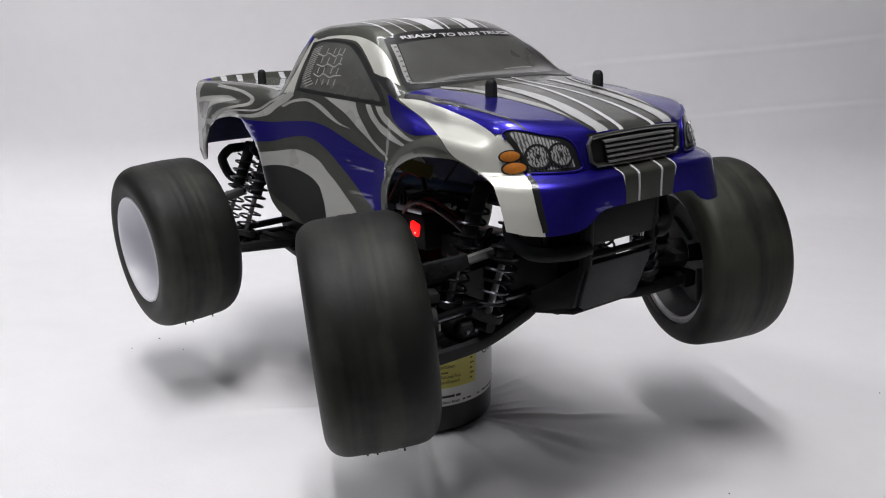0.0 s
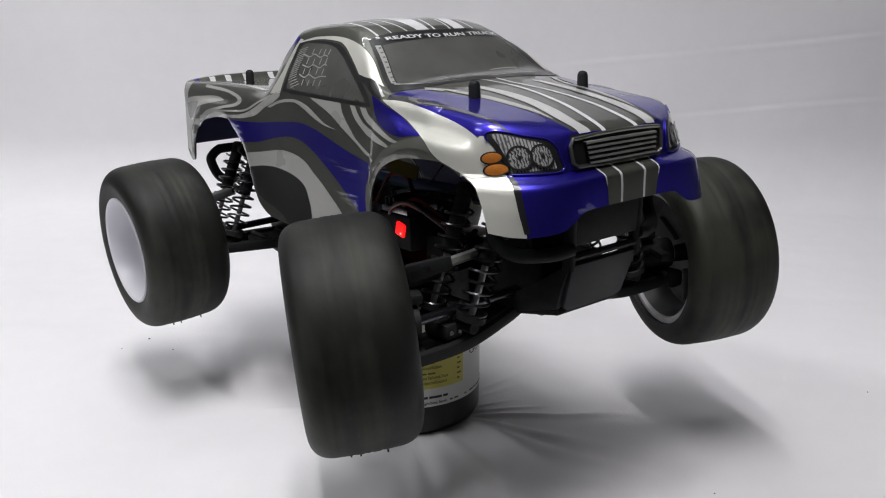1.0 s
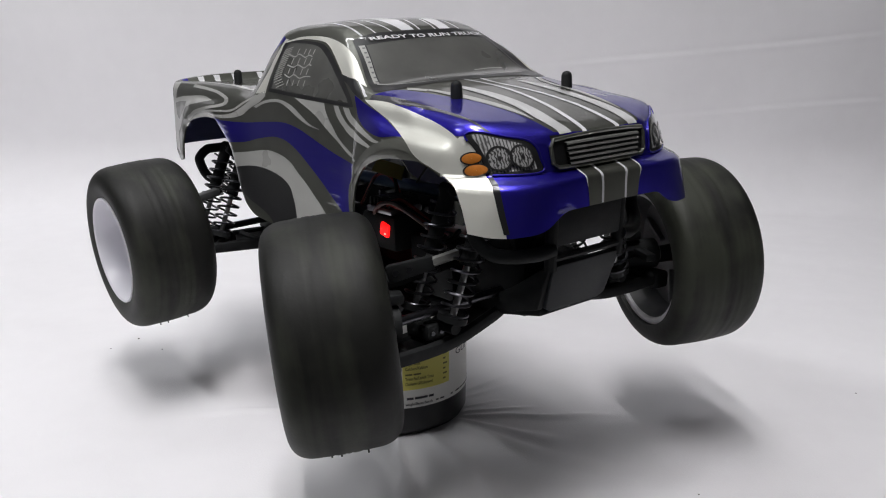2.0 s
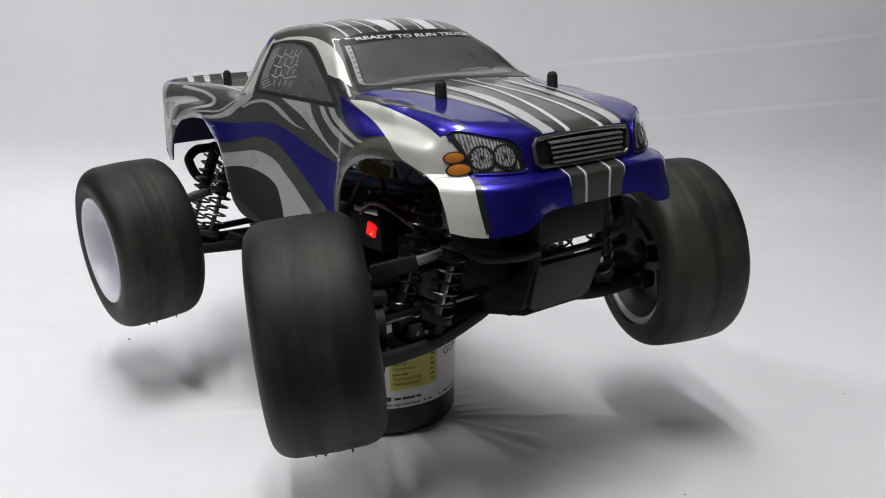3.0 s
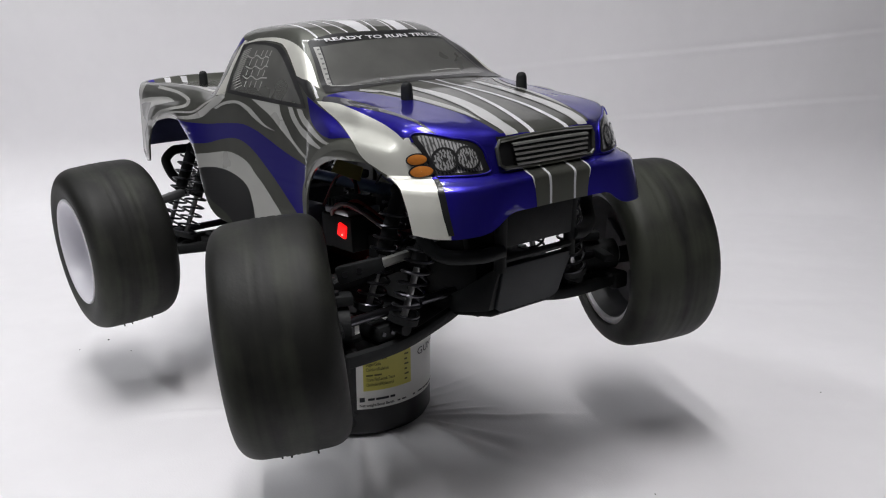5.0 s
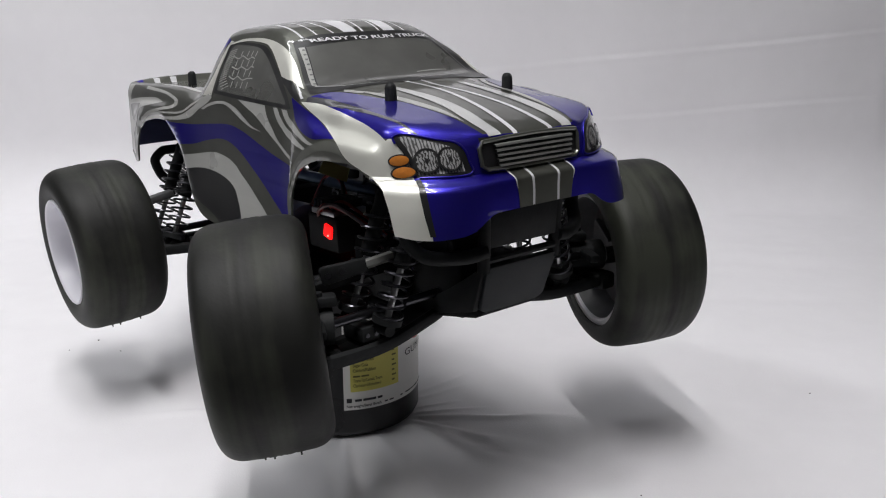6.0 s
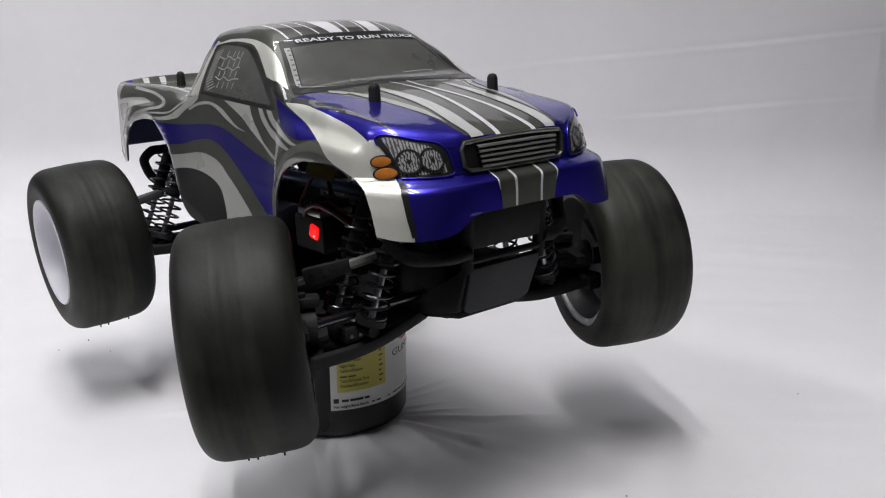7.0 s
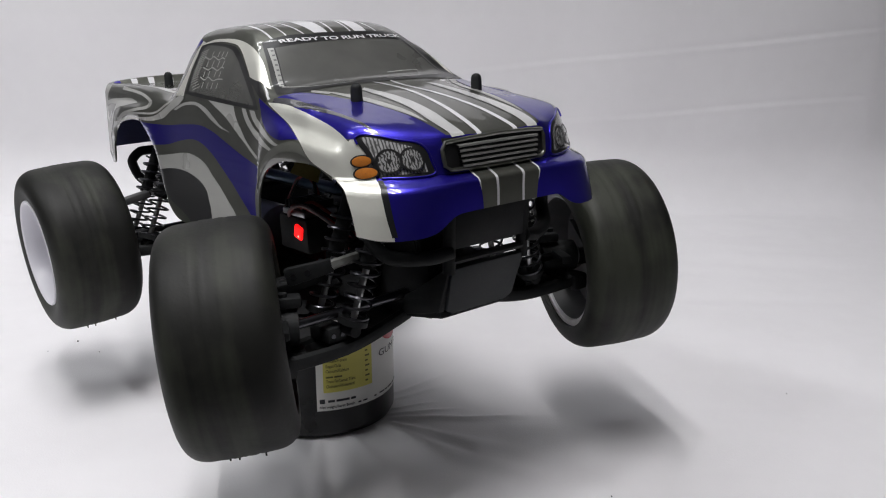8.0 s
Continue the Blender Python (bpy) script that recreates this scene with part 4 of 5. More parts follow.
# the front lies a little to the right of the middle, so the left headlight sits further in
for side, by in ((-1, 0), (1, 4)):
    bezel = decal("headlight", INK, inward([(165.2, -70.4, -22.8), (167.7, -67.6, -21.3), (172.5, -62.7, -22), (178.6, -55.6, -24.1), (183.6, -47.5, -26), (186.5, -43.5, -30), (188.3, -42.1, -36.3), (189.3, -41.2, -40.4)], by),
                  inward([(165.4, -70.3, -23.6), (167.1, -70, -26), (170.4, -68.4, -30.2), (173, -67.2, -34.7), (178.6, -65.1, -42.1), (185.5, -55.1, -42.2), (189, -45.4, -42.2)], by), 5, (side,), TRUCK, n=50, m=24, label="printed headlight in a black surround")[0]
    decal("lens", REFLECTOR, inward([(167.3, -68.7, -22.9), (169.9, -65.9, -22.6), (177.3, -58.1, -25), (183.4, -49.6, -28.1), (185.8, -46.3, -31.6), (188.2, -45.1, -40)], by),
          inward([(168.2, -67.8, -24.5), (171.7, -66.8, -28.6), (175, -65.4, -34.7), (177.6, -64.9, -40.6), (183.6, -57, -40.5), (187.8, -46, -40.3)], by), 6, (side,), bezel, n=50, m=24)
    rim_path = [on_skin((x / 1000, side * (y - by) / 1000, z / 1000), 0.0006) for x, y, z in ((166.4, 69.8, -26), (165.3, 70.4, -22.9), (167.7, 67.6, -21.3), (172.5, 62.7, -22), (178.6, 55.6, -24.1), (183.6, 47.5, -26), (186.5, 43.5, -30), (188.3, 42.1, -36.3), (189.3, 41.2, -40.6), (188.6, 45.4, -42.2), (185.5, 55.1, -42.2), (178.6, 65.1, -42.1))]
    part("bezel_bead", tube(spline(rim_path, 4), 0.0006, 10), BLUE, bezel, "thin raised glossy bead")
    for cx, cy, cz, r in ((179.0, -60.8 + by, -34.3, 6.3), (184.6, -51.2 + by, -33.9, 6.1)):
        bm = oval(cx, cy, cz, r, r * 1.04, 0.0016, side, inner=0.82)
        part("lens_ring", bm, INK, bezel)
        part("lens_dish", oval(cx, cy, cz, r * 0.84, r * 0.88, 0.0015, side, dome=0.0002), DISH, bezel, "darker printed lamp dish")
        part("bulb", oval(cx, cy, cz, r * 0.14, r * 0.2, 0.0019, side), INK, bezel)
    for cz, cx, cy, w, h in ((-33.9, 169.6, -70.0, 5.3, 3.2), (-39.5, 172.1, -69.4, 6.2, 3.5)):
        rim = part("indicator_lamp", oval(cx, cy, cz, w, h, 0.0013, side, 0.05), INK, TRUCK, "amber indicator lamp with a black rim")
        part("lens", oval(cx, cy, cz, w * 0.84, h * 0.80, 0.0015, side, 0.05, dome=0.0004), AMBER, rim)

GRILLE_BAR = material("grille_print_grey", (0.29, 0.29, 0.28), 0.35, 0.3, vary=0.15, stains=60, coat=0.5)
grille = decal("grille", INK, [(186, -35, -25.8), (190, -18, -25.8), (191, 0, -25.8), (190, 18, -25.8), (187, 31.5, -25.8)], [(189.8, -34.5, -40.6), (190.8, -18, -41.2), (191, 0, -41.2), (190.8, 18, -41.2), (190, 30.5, -40.6)], 5, (-1,), TRUCK, "dark grille with horizontal grey bars", n=50, m=18)[0]
for k in range(5):
    z, w = -29.2 - 2.55 * k, 28.6 - 0.5 * k
    bm = bmesh.new()
    rows = []
    for i in range(41):
        y = -w + (2 * w - 2.5) * i / 40
        p = on_skin((0.192, y / 1000, z / 1000), 0.0)
        rows.append([bm.verts.new((p.x + dx, p.y, p.z + dz)) for dx, dz in ((0.0008, 0.0010), (0.0026, 0.0007), (0.0028, -0.0003), (0.0008, -0.0008))])
    grid_faces(bm, rows)
    bmesh.ops.recalc_face_normals(bm, faces=bm.faces)
    part("bar", bm, GRILLE_BAR, grille)
bm = bmesh.new()
loop = []
for y, z in ((-35, -26.6), (-20, -26), (0, -25.8), (20, -26), (31, -26.6), (32, -30), (31, -38.6), (28.5, -40.7), (15, -41.1), (0, -41.1), (-15, -41.1), (-33, -40.7), (-36.2, -38.6), (-37.2, -30)):
    loop.append(on_skin((0.191, y / 1000, z / 1000), 0.0012))
part("grille_frame", tube(loop, 0.0011, 8, bm, closed=True), GREY, grille)


# ---- chassis and running gear ----
def mm(*p):
    return Vector(p) / 1000


chassis = part("chassis_plate", prism([(-0.165, -0.026), (-0.12, -0.040), (-0.05, -0.056), (0.05, -0.056), (0.09, -0.034), (0.108, -0.026), (0.108, 0.026), (0.09, 0.034), (0.05, 0.056), (-0.05, 0.056), (-0.12, 0.040), (-0.165, 0.026)], 0.004, pose(0, 0, -0.134), 0.001), BLACK, TRUCK)
for side in (-1, 1):
    part("side_guard", prism([(-0.062, -0.012), (-0.055, 0.012), (0.05, 0.012), (0.058, -0.012)], 0.006, pose(0, side * 0.058, -0.127, 90), 0.0012), BLACK, chassis)
for x in (0.128, -0.128):
    gear = part("gearbox", box((0.056, 0.046, 0.034), (x, 0, -0.1135), 0.005), BLACK, TRUCK, "black moulded gearbox housing")
    part("bulkhead", box((0.030, 0.036, 0.026), (x * 0.97, 0, -0.090), 0.003, turn=None), BLACK, gear)
    for dx in (-0.022, 0.022):
        for y in (-0.018, 0.018):
            part("screw", lathe([(0, 0.0), (0, 0.0028), (0.0012, 0.0024), (0.0012, 0.0)], 12), STEEL, gear, at=pose(x + dx, y, -0.0972, 90))
    part("shock_tower", prism([(-0.052, -0.060), (-0.046, -0.050), (-0.034, -0.050), (-0.016, -0.060), (0, -0.062), (0.016, -0.060), (0.034, -0.050), (0.046, -0.050), (0.052, -0.060), (0.034, -0.078), (0.017, -0.088), (0.014, -0.112), (-0.014, -0.112), (-0.017, -0.088), (-0.034, -0.078)], 0.005,
                              Matrix(((0, 0, 1, x + (0.012 if x > 0 else -0.012)), (1, 0, 0, 0), (0, 1, 0, 0), (0, 0, 0, 1))), 0.0008), BLACK, TRUCK, "black shock tower plate")


def body_post(x, y, foot):
    prof = [(foot, 0.0), (foot, 0.0036), (-0.012, 0.0033), (-0.0028, 0.0031), (-0.0012, 0.0026), (-0.0003, 0.0016), (0, 0.0)]
    return part("body_post", lathe(prof, 20), BLACK, TRUCK, at=pose(x, y, 0, 90))


for x, y in ((0.1262, 0.0421), (-0.1488, 0.0319)):
    for side in (-1, 1):
        body_post(x, side * y, -0.060)


def helix(a, b, radius, wire, turns):
    a, b = Vector(a), Vector(b)
    d = (b - a).normalized()
    u = d.orthogonal().normalized()
    v = d.cross(u)
    n = turns * 16
    return tube([a.lerp(b, k / n) + radius * (math.cos(2 * math.pi * turns * k / n) * u + math.sin(2 * math.pi * turns * k / n) * v) for k in range(n + 1)], wire, 6)


def shock(top, low):
    top, low = Vector(top), Vector(low)
    bm = rod(top, top.lerp(low, 0.50), 0.0044, 14)
    rod(top.lerp(low, 0.50), low, 0.0016, 10, bm)
    rod(low - Vector((0.005, 0, 0)), low + Vector((0.005, 0, 0)), 0.0034, 10, bm)
    rod(top - Vector((0.005, 0, 0)), top + Vector((0.005, 0, 0)), 0.0034, 10, bm)
    ob = part("shock_absorber", bm, BLACK, TRUCK, "black oil damper with a coil spring")
    part("shaft", rod(top.lerp(low, 0.45), top.lerp(low, 0.93), 0.0019, 10), STEEL, ob)
    part("spring", helix(top.lerp(low, 0.12), top.lerp(low, 0.92), 0.0074, 0.00085, 9), SPRING, ob, "dark coil spring")
    part("spring_cup", rod(top.lerp(low, 0.90), top.lerp(low, 0.95), 0.0082, 16), BLACK, ob)
    return ob


for side in (-1, 1):
    shock(mm(122, side * 46, -58), mm(112, side * 67, -127))
    shock(mm(154, side * 48, -60), mm(145, side * 67, -126))
    shock(mm(-124, side * 44, -58), mm(-120, side * 74, -124))
    shock(mm(-154, side * 44, -58), mm(-156, side * 72, -124))


def lower_arm(x, way, side):
    """An open A-shaped arm with ribs."""
    zi, zo = (-129, -135.5) if way > 0 else (-129, -127)
    a0, a1 = mm(x - 9 - (21 if way > 0 else 0), side * 22, zi), mm(x + 9 + (-10 if way > 0 else 26), side * 22, zi)
    b0, b1 = mm(x - 9, side * (106 if way > 0 else 94), zo), mm(x + 9 + (0 if way > 0 else 8), side * (106 if way > 0 else 94), zo)
    sag = Vector((0, 0, -0.0045 if way > 0 else 0.0))
    path = spline([a0, a0.lerp(b0, 0.5) + sag, b0], 6) + spline([b1, a1.lerp(b1, 0.5) + sag, a1], 6)
    arm = part("suspension_arm", tube(path, 0.0042, 8, closed=True, flat=0.8), BLACK, TRUCK, "black moulded lower suspension arm")
    web = bmesh.new()
    grid_faces(web, [[web.verts.new(a0.lerp(b0, 0.95 * q) + sag * (4 * q * (1 - q)) + Vector((0, 0, dz))), web.verts.new(a1.lerp(b1, 0.95 * q) + sag * (4 * q * (1 - q)) + Vector((0, 0, dz)))][::1 if dz > 0 else -1] for dz in (0.0012,) for q in (0.0, 0.25, 0.5, 0.75, 1.0)])
    low = bmesh.ops.solidify(web, geom=web.faces[:], thickness=0.0024)
    part("web", web, BLACK, arm)
    tip = (b0 + b1) / 2
    part("end_block", box((0.026 if way > 0 else 0.032, 0.012, 0.011), tip + Vector((0, side * 0.002, -0.001)), 0.0022), BLACK, arm)
    lug = a0.lerp(b0, 0.60).lerp(a1.lerp(b1, 0.60), 0.5) + Vector((0, 0, 0.004))
    part("shock_lug", box((0.020, 0.012, 0.009), lug, 0.002), BLACK, arm)
    for dx in (-0.007, 0.007):
        part("screw", lathe([(0, 0.0), (0, 0.0022), (0.0012, 0.0019), (0.0012, 0.0)], 10), STEEL, arm, at=Matrix.Translation(tip + Vector((dx, side * 0.0076, 0.0))) @ pose(0, 0, 0, 0, 0, 0 if side > 0 else 180))
        part("hinge_hole", rod(lug + Vector((0.0096, dx * 0.4, 0)), lug + Vector((0.0106, dx * 0.4, 0)), 0.0012, 10), SPRING, arm)
    for q in (0.30, 0.62, 0.86):
        dip = sag * (4 * q * (1 - q))
        part("rib", rod(a0.lerp(b0, q) + dip, a1.lerp(b1, q) + dip, 0.0036, 8), BLACK, arm)
    return arm


for side in (-1, 1):
    for x in (0.137, -0.137):
        lower_arm(x * 1000, 1 if x > 0 else -1, side)
        yk, xk = (0.098, 0.131) if x > 0 else (0.096, x)
        turn = Matrix.Rotation(radians(-26 if x > 0 else 0), 3, "Z")
        out = turn @ Vector((0, side, 0))
        mid = Vector((xk, side * yk, -0.121 if x > 0 else -0.119))
        knuckle = part("hub_carrier", rod(mid - out * 0.007, mid + out * 0.016, 0.0098, 18), BLACK, TRUCK)
        part("pivot", rod(mid + Vector((0, 0, -0.018)), mid + Vector((0, 0, 0.019)), 0.0026, 12), BLACK, knuckle)
        for dz, w in ((0.0140, 0.011), (-0.0150, 0.013)):
            part("yoke", box((w, 0.014, 0.006), mid + Vector((0, -side * 0.003, dz)), 0.0018, turn=turn), BLACK, knuckle)
        part("yoke", box((0.008, 0.007, 0.028), mid + Vector((-0.007, -side * 0.008, 0)), 0.002, turn=turn), BLACK, knuckle)
        part("steering_arm", box((0.024, 0.007, 0.005), mid + turn @ Vector((0.014, side * 0.002, 0.004)), 0.0015, turn=turn), BLACK, knuckle)
        part("bearing", rod(mid + out * 0.0155, mid + out * 0.0185, 0.0062, 16), STEEL, knuckle)
        part("drive_shaft", rod(mm(x * 1000, side * 22, -117), mm(x * 1000, side * 112, -119), 0.0026, 12), SPRING, TRUCK, "dark steel drive shaft")
        if x > 0:
            outer, mid_way, inner = mm(128, side * 90, -95.2), mm(139, side * 73.2, -90.6), mm(141, side * 57.4, -88.5)
            along = (mid_way - outer).normalized()
            across = along.cross(Vector((0, 0, 1))).normalized()
            axes = Matrix((along, across.cross(along), across)).transposed().to_4x4()
            link = part("camber_link", prism([(-0.0125, -0.0040), (-0.0105, -0.0048), (0.0125, -0.0036), (0.0125, 0.0036), (-0.0105, 0.0048), (-0.0125, 0.0040)], 0.0042, Matrix.Translation(outer.lerp(mid_way, 0.45)) @ axes, 0.0008), BLACK, TRUCK, "flat black upper link with eyelets")
            for q in (0.05, 0.42):
                spot = outer.lerp(mid_way, q)
                part("eyelet", rod(spot - across * 0.0025, spot + across * 0.0025, 0.0016, 12), SPRING, link)
            sleeve = tube([mid_way, mid_way.lerp(inner, 0.16), mid_way.lerp(inner, 0.84), inner], 0.0032, 6, flat=0.8)
            part("sleeve", sleeve, BRIGHT, link, "bare metal sleeve", smooth=False)
            part("ball_end", rod(inner, inner.lerp(mid_way, -0.5), 0.0036, 12), BLACK, link)
        else:
            link = part("camber_link", rod(mm(x * 1000, side * 34, -84), mm(x * 1000, side * 104, -97), 0.0020, 10), BLACK, TRUCK)
            part("sleeve", box((0.008, 0.024, 0.0056), (x, side * 0.0745, -0.0915), 0.0012, turn=Matrix.Rotation(radians(side * -10.5), 3, "X")), LINK_GREY, link, "dull grey threaded sleeve")
            part("link_end", box((0.009, 0.018, 0.0075), (x, side * 0.098, -0.0958), 0.002, turn=Matrix.Rotation(radians(side * -10.5), 3, "X")), BLACK, link)
    part("tie_rod", prism([(-0.040, -0.0045), (-0.034, -0.0055), (0.034, -0.0042), (0.040, -0.002), (0.040, 0.002), (0.034, 0.0042), (-0.034, 0.0055), (-0.040, 0.0045)], 0.006,
                          pose(0.112, side * 0.062, -0.103, 8, 0, 90 - side * 8), 0.001), BLACK, TRUCK)
    for y, z in ((90, -101.2), (83, -101.6), (76, -102)):
        part("eyelet", rod(mm(117, side * y, z), mm(118.6, side * y, z), 0.0022, 12), STEEL, TRUCK)

# front bumper and skid plate
bm = bmesh.new()
half = [mm(181, 26, -85), mm(178, 38, -86.5), mm(168, 55, -85), mm(160, 61, -76), mm(161, 60, -66), mm(168, 50, -59), mm(178, 30, -59), mm(181, 0, -59)]
for side in (-1, 1):
    tube(spline([Vector((p.x, side * p.y, p.z)) for p in half], 6), 0.0038, 10, bm)
    rod(mm(181, side * 26, -58), mm(178.5, side * 26, -97), 0.0034, 10, bm)
bumper = part("front_bumper", bm, BLACK, TRUCK, "black moulded front bumper hoop")
part("centre_plate", box((0.004, 0.050, 0.0215), (0.181, 0, -0.0735), 0.0015, turn=Matrix.Rotation(radians(5), 3, "Y")), BLACK, bumper)
part("cross_bar", rod(mm(180, -26, -90.4), mm(180, 26, -90.4), 0.0021, 8), BLACK, bumper)
skid = prism([(-0.026, 0.0160), (0.026, 0.0160), (0.0235, -0.0112), (0.019, -0.0136), (-0.019, -0.0136), (-0.0235, -0.0112)], 0.004, Matrix.Translation((0.1745, 0, -0.109)) @ Matrix.Rotation(radians(19), 4, "Y") @ Matrix(((0, 0, 1, 0), (1, 0, 0, 0), (0, 1, 0, 0), (0, 0, 0, 1))), 0.001)
part("skid_plate", skid, PLATE, TRUCK, "dark grey front skid plate with a ribbed lower edge")
bm = bmesh.new()
for side in (-1, 1):
    prism([(0.175, -0.096), (0.179, -0.096), (0.170, -0.1205), (0.150, -0.1258), (0.120, -0.1325), (0.112, -0.130), (0.150, -0.112)], 0.004, pose(0, side * 0.025, 0, 90), 0.0006, bm)
box((0.060, 0.050, 0.004), (0.140, 0, -0.1283), 0.001, bm, Matrix.Rotation(radians(-11), 3, "Y"))
part("nose_tray", bm, BLACK, TRUCK, "black front chassis tray")
bm = bmesh.new()
for k in range(9):
    box((0.003, 0.0026, 0.004), (0.1692, -0.018 + 0.0045 * k, -0.1216), 0.0006, bm)
part("skid_rib", bm, PLATE, TRUCK)

# rear bumper hoop
half = [mm(-176, 0, -62), mm(-177, 44, -61.5), mm(-178, 51, -62.5), mm(-179, 56, -67), mm(-179, 57, -71), mm(-178.5, 54, -80), mm(-178, 50, -85), mm(-177, 45, -86.5), mm(-176, 30, -87), mm(-174, 0, -88)]
path = [Vector((p.x, -p.y, p.z)) for p in half]
bm = tube(spline(path, 6), 0.0038, 10)
tube(spline(half, 6), 0.0038, 10, bm)
for side in (-1, 1):
    rod(mm(-176, side * 22, -62), mm(-150, side * 20, -100), 0.0045, 8, bm)
part("rear_bumper", bm, BLACK, TRUCK, "black moulded rear bumper hoop")

# electrics and motor under the shell
LED = bpy.data.materials.new("red_led")
LED.use_nodes = True
LED.node_tree.nodes["Principled BSDF"].inputs["Base Color"].default_value = (0.6, 0.01, 0.01, 1)
LED.node_tree.nodes["Principled BSDF"].inputs["Emission Color"].default_value = (1.0, 0.008, 0.008, 1)
LED.node_tree.nodes["Principled BSDF"].inputs["Emission Strength"].default_value = 1.5
LED_CORE = LED.copy()
LED_CORE.name = "red_led_core"
LED_CORE.node_tree.nodes["Principled BSDF"].inputs["Emission Color"].default_value = (1.0, 0.18, 0.14, 1)
LED_CORE.node_tree.nodes["Principled BSDF"].inputs["Emission Strength"].default_value = 3.0
RED = material("red_plastic", (0.22, 0.012, 0.010), 0.4, vary=0.15, stains=40)
WIRE_RED = material("red_wire", (0.25, 0.02, 0.015), 0.45, vary=0.1)
WIRE_PALE = material("pale_wire", (0.22, 0.17, 0.16), 0.45, vary=0.1)
esc = part("speed_controller", box((0.034, 0.026, 0.022), (0.048, -0.030, -0.094), 0.002), BLACK, TRUCK, "black speed controller with a lit red lamp")
indicator = part("indicator", box((0.0085, 0.003, 0.0085), (0.0560, -0.0432, -0.0918), 0.0012, turn=Matrix.Rotation(radians(14), 3, "Y")), LED, esc, "glowing red lamp")
part("bulb", lathe([(0.0, 0.0), (0.0, 0.0007), (0.0006, 0.0004), (0.0007, 0.0)], 12), LED_CORE, indicator, "bright core", at=pose(0.0575, -0.0447, -0.0940, 0, 0, 180))
part("heat_sink", box((0.026, 0.024, 0.004), (0.048, -0.030, -0.081), 0.0008), STEEL, esc)
for k in range(6):
    part("fin", box((0.0015, 0.022, 0.006), (0.038 + 0.004 * k, -0.030, -0.077), 0.0), BLACK, esc)
servo = part("steering_servo", box((0.040, 0.021, 0.036), (0.086, -0.022, -0.112), 0.002), BLACK, TRUCK)
part("servo_arm", tube([mm(100, -22, -90), mm(104, -30, -92), mm(106, -44, -95)], 0.003, 8, flat=0.6), BLACK, servo)
motor = part("motor", lathe([(-0.028, 0.0), (-0.028, 0.012), (-0.025, 0.018), (0.024, 0.018), (0.027, 0.014), (0.027, 0.0)], 32), STEEL, TRUCK, "dull steel motor can with a red end", at=pose(-0.045, -0.014, -0.108, 0, 0, 90))
part("end_bell", lathe([(0.024, 0.0182), (0.033, 0.0178), (0.036, 0.012), (0.036, 0.0)], 32), RED, motor)
part("battery_pack", box((0.120, 0.044, 0.024), (0.005, 0.026, -0.121), 0.004), RED, TRUCK, "dark red shrink-wrapped battery pack")
housing = part("gearbox", box((0.062, 0.034, 0.036), (-0.079, 0.010, -0.101), 0.004), BLACK, TRUCK, "black moulded gearbox housing")
part("gear_cover", lathe([(-0.006, 0.0), (-0.006, 0.013), (-0.004, 0.015), (0.014, 0.015), (0.017, 0.012), (0.017, 0.0)], 28), BLACK, housing, at=pose(-0.086, -0.004, -0.098, 0, 0, 90))
part("housing_rib", box((0.004, 0.036, 0.040), (-0.062, 0.010, -0.100), 0.0012), BLACK, housing)
part("receiver_box", box((0.044, 0.030, 0.020), (0.020, 0.010, -0.094), 0.002), BLACK, TRUCK)
part("centre_brace", rod(mm(-120, 0, -74), mm(118, 0, -74), 0.0042, 14), ANODISED, TRUCK, "blue anodised centre brace tube")
for dy, dz in ((12, -72), (22, -84)):
    part("brace_bar", prism([(-0.030, -0.003), (0.030, -0.004), (0.030, 0.004), (-0.030, 0.003)], 0.004, pose(0.090, dy / 1000, dz / 1000, 70, 6, 20), 0.0008), STEEL, TRUCK)
YELLOW = material("yellow_label", (0.20, 0.18, 0.04), 0.5, vary=0.1)
part("label", prism([(-0.014, -0.004), (0.014, -0.005), (0.012, 0.004), (-0.013, 0.005)], 0.0008, pose(0.030, -0.020, -0.0600, 62, 6, 8), 0.0), YELLOW, TRUCK, "yellow printed label")
for x0, z0, x1, z1 in ((6.7, -82.5, 42.8, -88.0), (22.2, -94.1, 42.2, -96.8)):
    part("brace_bar", tube([mm(x0, -1, z0), mm((x0 + x1) / 2, -1, (z0 + z1) / 2), mm(x1, -1, z1)], 0.0026, 6, flat=0.6), BRIGHT, TRUCK, smooth=False)
for k, (mat, dy) in enumerate(((WIRE_RED, 0), (BLACK, 2.4), (WIRE_PALE, -2.2), (WIRE_RED, 4.4))):
    path = spline([mm(40, -38 + dy, -86), mm(52, -44 + dy, -76 - k), mm(66, -42 + dy, -76 + k), mm(78, -30 + dy, -86), mm(84, -24 + dy, -94)], 8)
    part("wire", tube(path, 0.0011, 7), mat, TRUCK)
for k, mat in enumerate((BLACK, WIRE_RED)):
    part("wire", tube(spline([mm(36, -18 + 4 * k, -84), mm(20, -10, -66 - 3 * k), mm(-5, -6, -70), mm(-20, -10, -92)], 8), 0.0012, 7), mat, TRUCK)
part("aerial_wire", tube(spline([mm(20, 0, -84), mm(60, -6, -52), mm(96, -14, -48), mm(118, -20, -60)], 8), 0.0007, 6), BLACK, TRUCK)

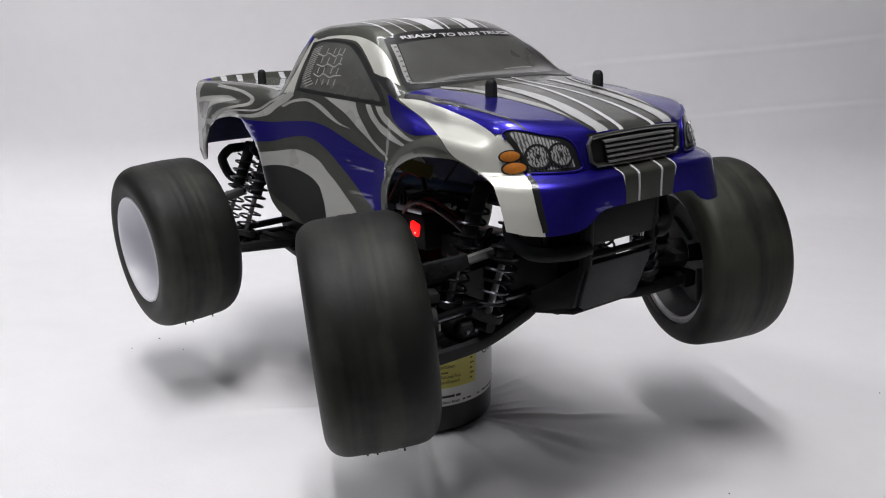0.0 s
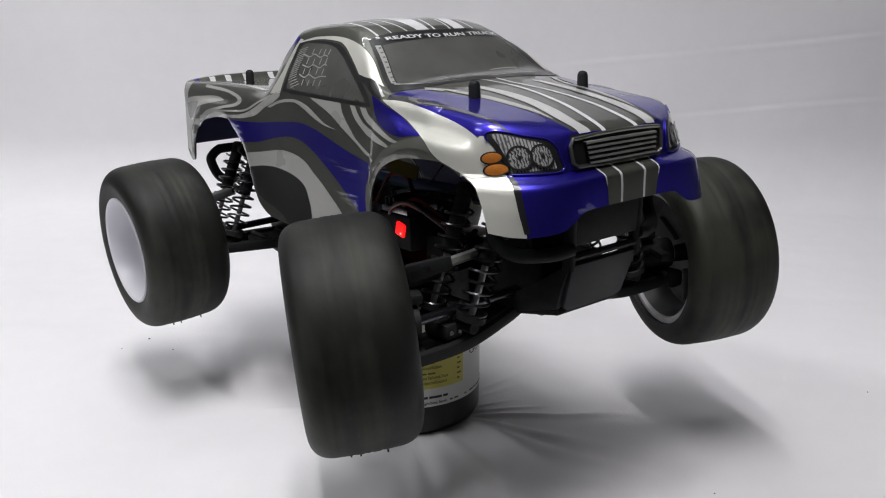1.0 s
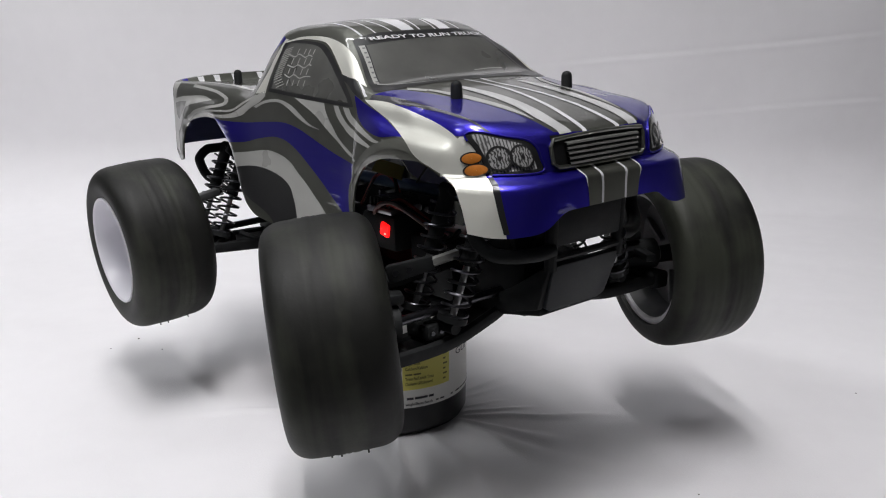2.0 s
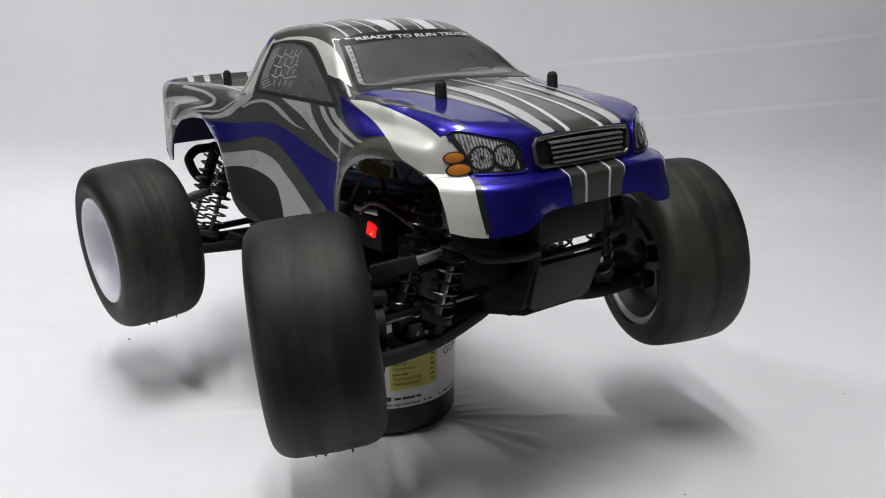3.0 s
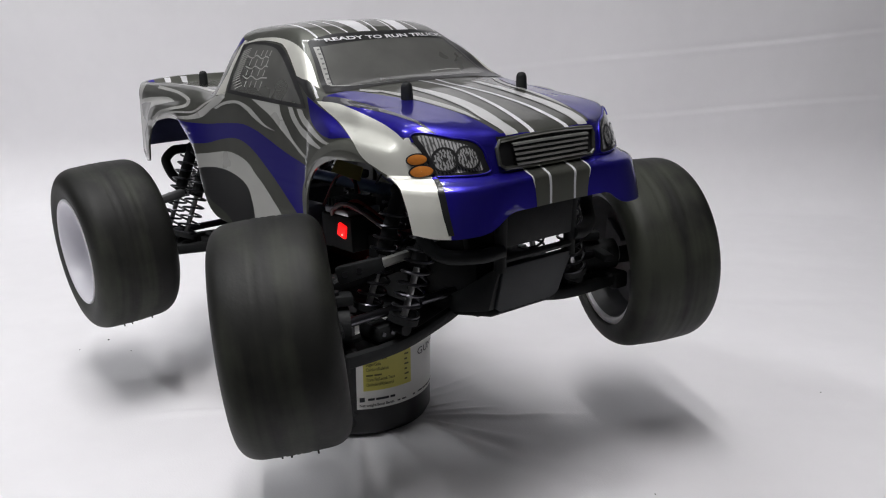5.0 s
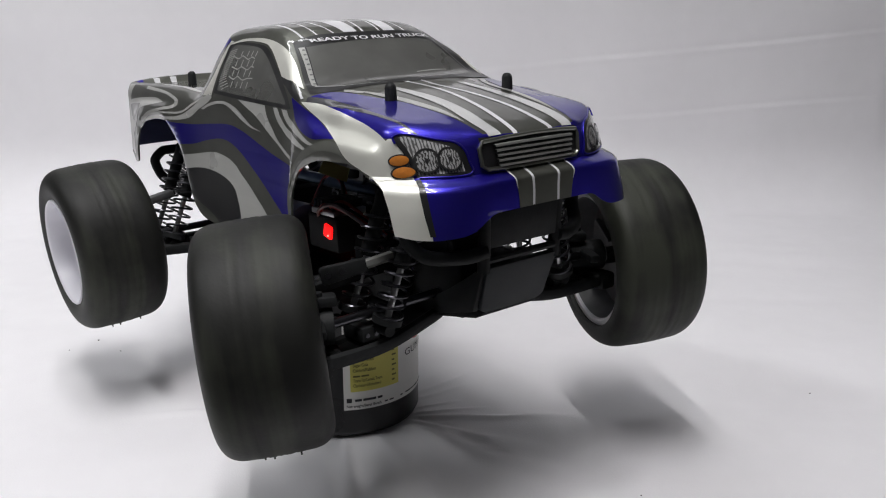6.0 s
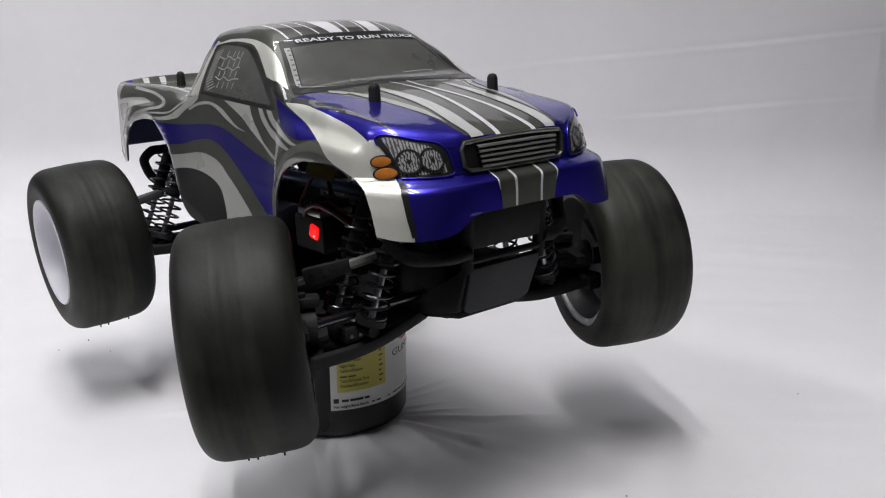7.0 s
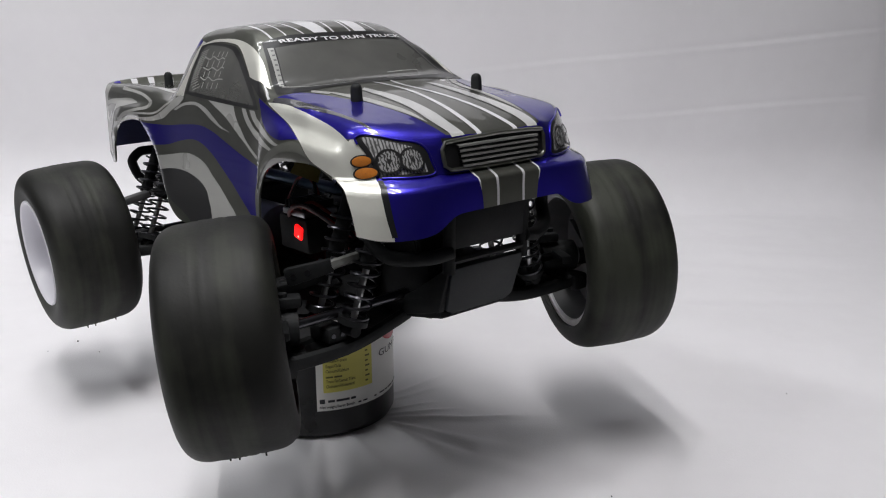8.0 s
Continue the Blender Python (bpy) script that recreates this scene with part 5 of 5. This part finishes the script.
# ---- the tub ----
LABEL = material("tub_label_paper", (0.72, 0.71, 0.68), 0.5, vary=0.03, stains=30)
YELLOW = material("tub_label_yellow", (0.62, 0.56, 0.12), 0.5, vary=0.06, stains=30)
PRINT = material("tub_print_ink", (0.03, 0.03, 0.035), 0.6)
PRINT_SOFT = material("tub_print_olive", (0.13, 0.12, 0.03), 0.6)
LABEL_RED = material("tub_label_red", (0.42, 0.03, 0.04), 0.45, vary=0.06)
TUB_PLASTIC = material("black_tub_plastic", (0.010, 0.010, 0.011), 0.30, vary=0.2, stains=30)


def build_tub(r=0.0530):
    tub = empty("plastic_tub", pose(0.001, 0.004, 0, 0, 0, -4))
    tagged(tub, "round black plastic tub with white and yellow label", "tub")
    body = part("body", lathe([(0.0, 0.0), (0.0, r - 0.006), (0.002, r - 0.002), (0.006, r), (0.088, r), (0.0905, r - 0.003), (0.0905, r - 0.008), (0.089, r - 0.008), (0.089, 0.0)], 72), TUB_PLASTIC, tub, "glossy black tub wall", at=pose(0, 0, 0, 90))
    lid = part("lid", lathe([(0.0906, 0.0), (0.0906, r + 0.001), (0.1034, r + 0.001), (0.1050, r - 0.001), (0.1050, 0.0)], 72), TUB_PLASTIC, tub, at=pose(0, 0, 0, 90))

    def wrap(name, mat, a0, a1, z0, z1, lift, label="", parent=body):
        bm = bmesh.new()
        n = max(2, int(abs(a1 - a0) / 2))
        rows = []
        for k in range(n + 1):
            a = radians(a0 + (a1 - a0) * k / n)
            rows.append([bm.verts.new(((r + lift) * math.cos(a), (r + lift) * math.sin(a), z)) for z in (z0, z1)])
        grid_faces(bm, rows, flip=True)
        bmesh.ops.recalc_face_normals(bm, faces=bm.faces)
        ob = part(name, bm, mat, parent, label)
        ob.matrix_basis = pose(0, 0, 0, -90) if parent is body else Matrix()
        return ob

    paper = wrap("label", LABEL, -30, 118, 0.0215, 0.085, 0.0003, "white paper label with a yellow panel")
    wrap("panel", YELLOW, -25, 14, 0.0345, 0.0700, 0.0005, "yellow printed panel", body)
    lines = {3: ("Protein/Protein", 15.5), 4: ("Sugar/Gula", 11), 5: ("Calcium/Kalsium", 17), 7: ("Trans Fat/Lemak Trans", 22), 8: ("Cholesterol/Kolesterol", 21)}

    def printed(text, start, width, z, cap, mat):
        """Small words round the tub, starting at an angle."""
        ob = lettering(text, mat, width, lambda a, h: Vector(((r + 0.0008) * math.cos(radians(start + width / 2 + a)), (r + 0.0008) * math.sin(radians(start + width / 2 + a)), z + cap * (0.5 + 1.35 * h))), body, "small printed words", 0.025)
        ob.matrix_basis = pose(0, 0, 0, -90)

    for k in range(9):
        z, a = 0.0665 - 0.0036 * k, -23.0
        if k in lines:
            printed(lines[k][0], a, lines[k][1], z, 0.0023, PRINT_SOFT)
            wrap("printed_word", PRINT_SOFT, 7.5, 10 + (k % 2) * 1.5, z, z + 0.0012, 0.0007)
            continue
        for word in range(3 if k % 3 else 2):
            w = 3.0 + 4.5 * random.random()
            wrap("printed_word", PRINT_SOFT, a, a + w, z, z + 0.0012, 0.0007)
            a += w + 0.9
        wrap("printed_word", PRINT_SOFT, 7.5, 10 + (k % 2) * 1.5, z, z + 0.0012, 0.0007)
    printed("Net weight/Berat Bersih", -28, 26, 0.0232, 0.0020, PRINT)
    wrap("printed_mark", PRINT, -28, -24.2, 0.0268, 0.0300, 0.0006)
    for a, w, z, h in ((-22, 5, 0.0274, 0.0017), (-16, 10, 0.0274, 0.0017), (-5, 4, 0.0274, 0.0017), (1, 2.5, 0.0236, 0.0011), (5, 4, 0.0236, 0.0011),
                       (16, 2.4, 0.0238, 0.0011), (22, 6, 0.0240, 0.0011), (29, 4, 0.0240, 0.0011), (34, 8, 0.0240, 0.0011), (43, 5, 0.0240, 0.0011), (50, 7, 0.0240, 0.0011)):
        wrap("printed_word", PRINT, a, a + w, z, z + h, 0.0006)
    bm = bmesh.new()
    rim = [(44 + 25 * math.cos(k / 24 * 2 * math.pi), 0.0785 + 0.0195 * math.sin(k / 24 * 2 * math.pi)) for k in range(24)]
    rows = []
    for share in (1.0, 0.66, 0.33, 0.02):
        rows.append([bm.verts.new(((r + 0.0005) * math.cos(radians(44 + (a - 44) * share)), (r + 0.0005) * math.sin(radians(44 + (a - 44) * share)), min(0.0845, 0.0785 + (z - 0.0785) * share))) for a, z in rim])
    grid_faces(bm, rows, closed=True)
    bmesh.ops.recalc_face_normals(bm, faces=bm.faces)
    part("printed_patch", bm, LABEL_RED, body, "round red printed patch", at=pose(0, 0, 0, -90))

    def at(a, h):
        ang = radians(38 + a)
        return Vector(((r + 0.0007) * math.cos(ang), (r + 0.0007) * math.sin(ang), 0.0535 + 0.0072 * h))
    words = lettering("GUM P", PRINT, 33, at, body, "dark printed capitals")
    words.matrix_basis = pose(0, 0, 0, -90)
    return tub


build_tub()


# ---- crumbs on the cloth ----
def crumb(x, y, size):
    bm = bmesh.new()
    bmesh.ops.create_icosphere(bm, subdivisions=1, radius=size)
    for v in bm.verts:
        v.co = Vector((v.co.x * 1.3, v.co.y, v.co.z * 0.7)) * (0.8 + 0.4 * random.random())
    ob = part("crumb", bm, BLACK, at=pose(x, y, cloth_height(Vector((x, y, 0))) + size * 0.5))
    return tagged(ob, "tiny dark crumb lying on the white cloth", "crumb", "crumbs on the cloth")


for cx, cy, cs in ((-0.2490, -0.0922, 0.0008), (-0.2385, -0.1202, 0.0005), (-0.2109, -0.0862, 0.0005), (0.2015, 0.2975, 0.0005), (0.2150, 0.0753, 0.0005)):
    crumb(cx, cy, cs)
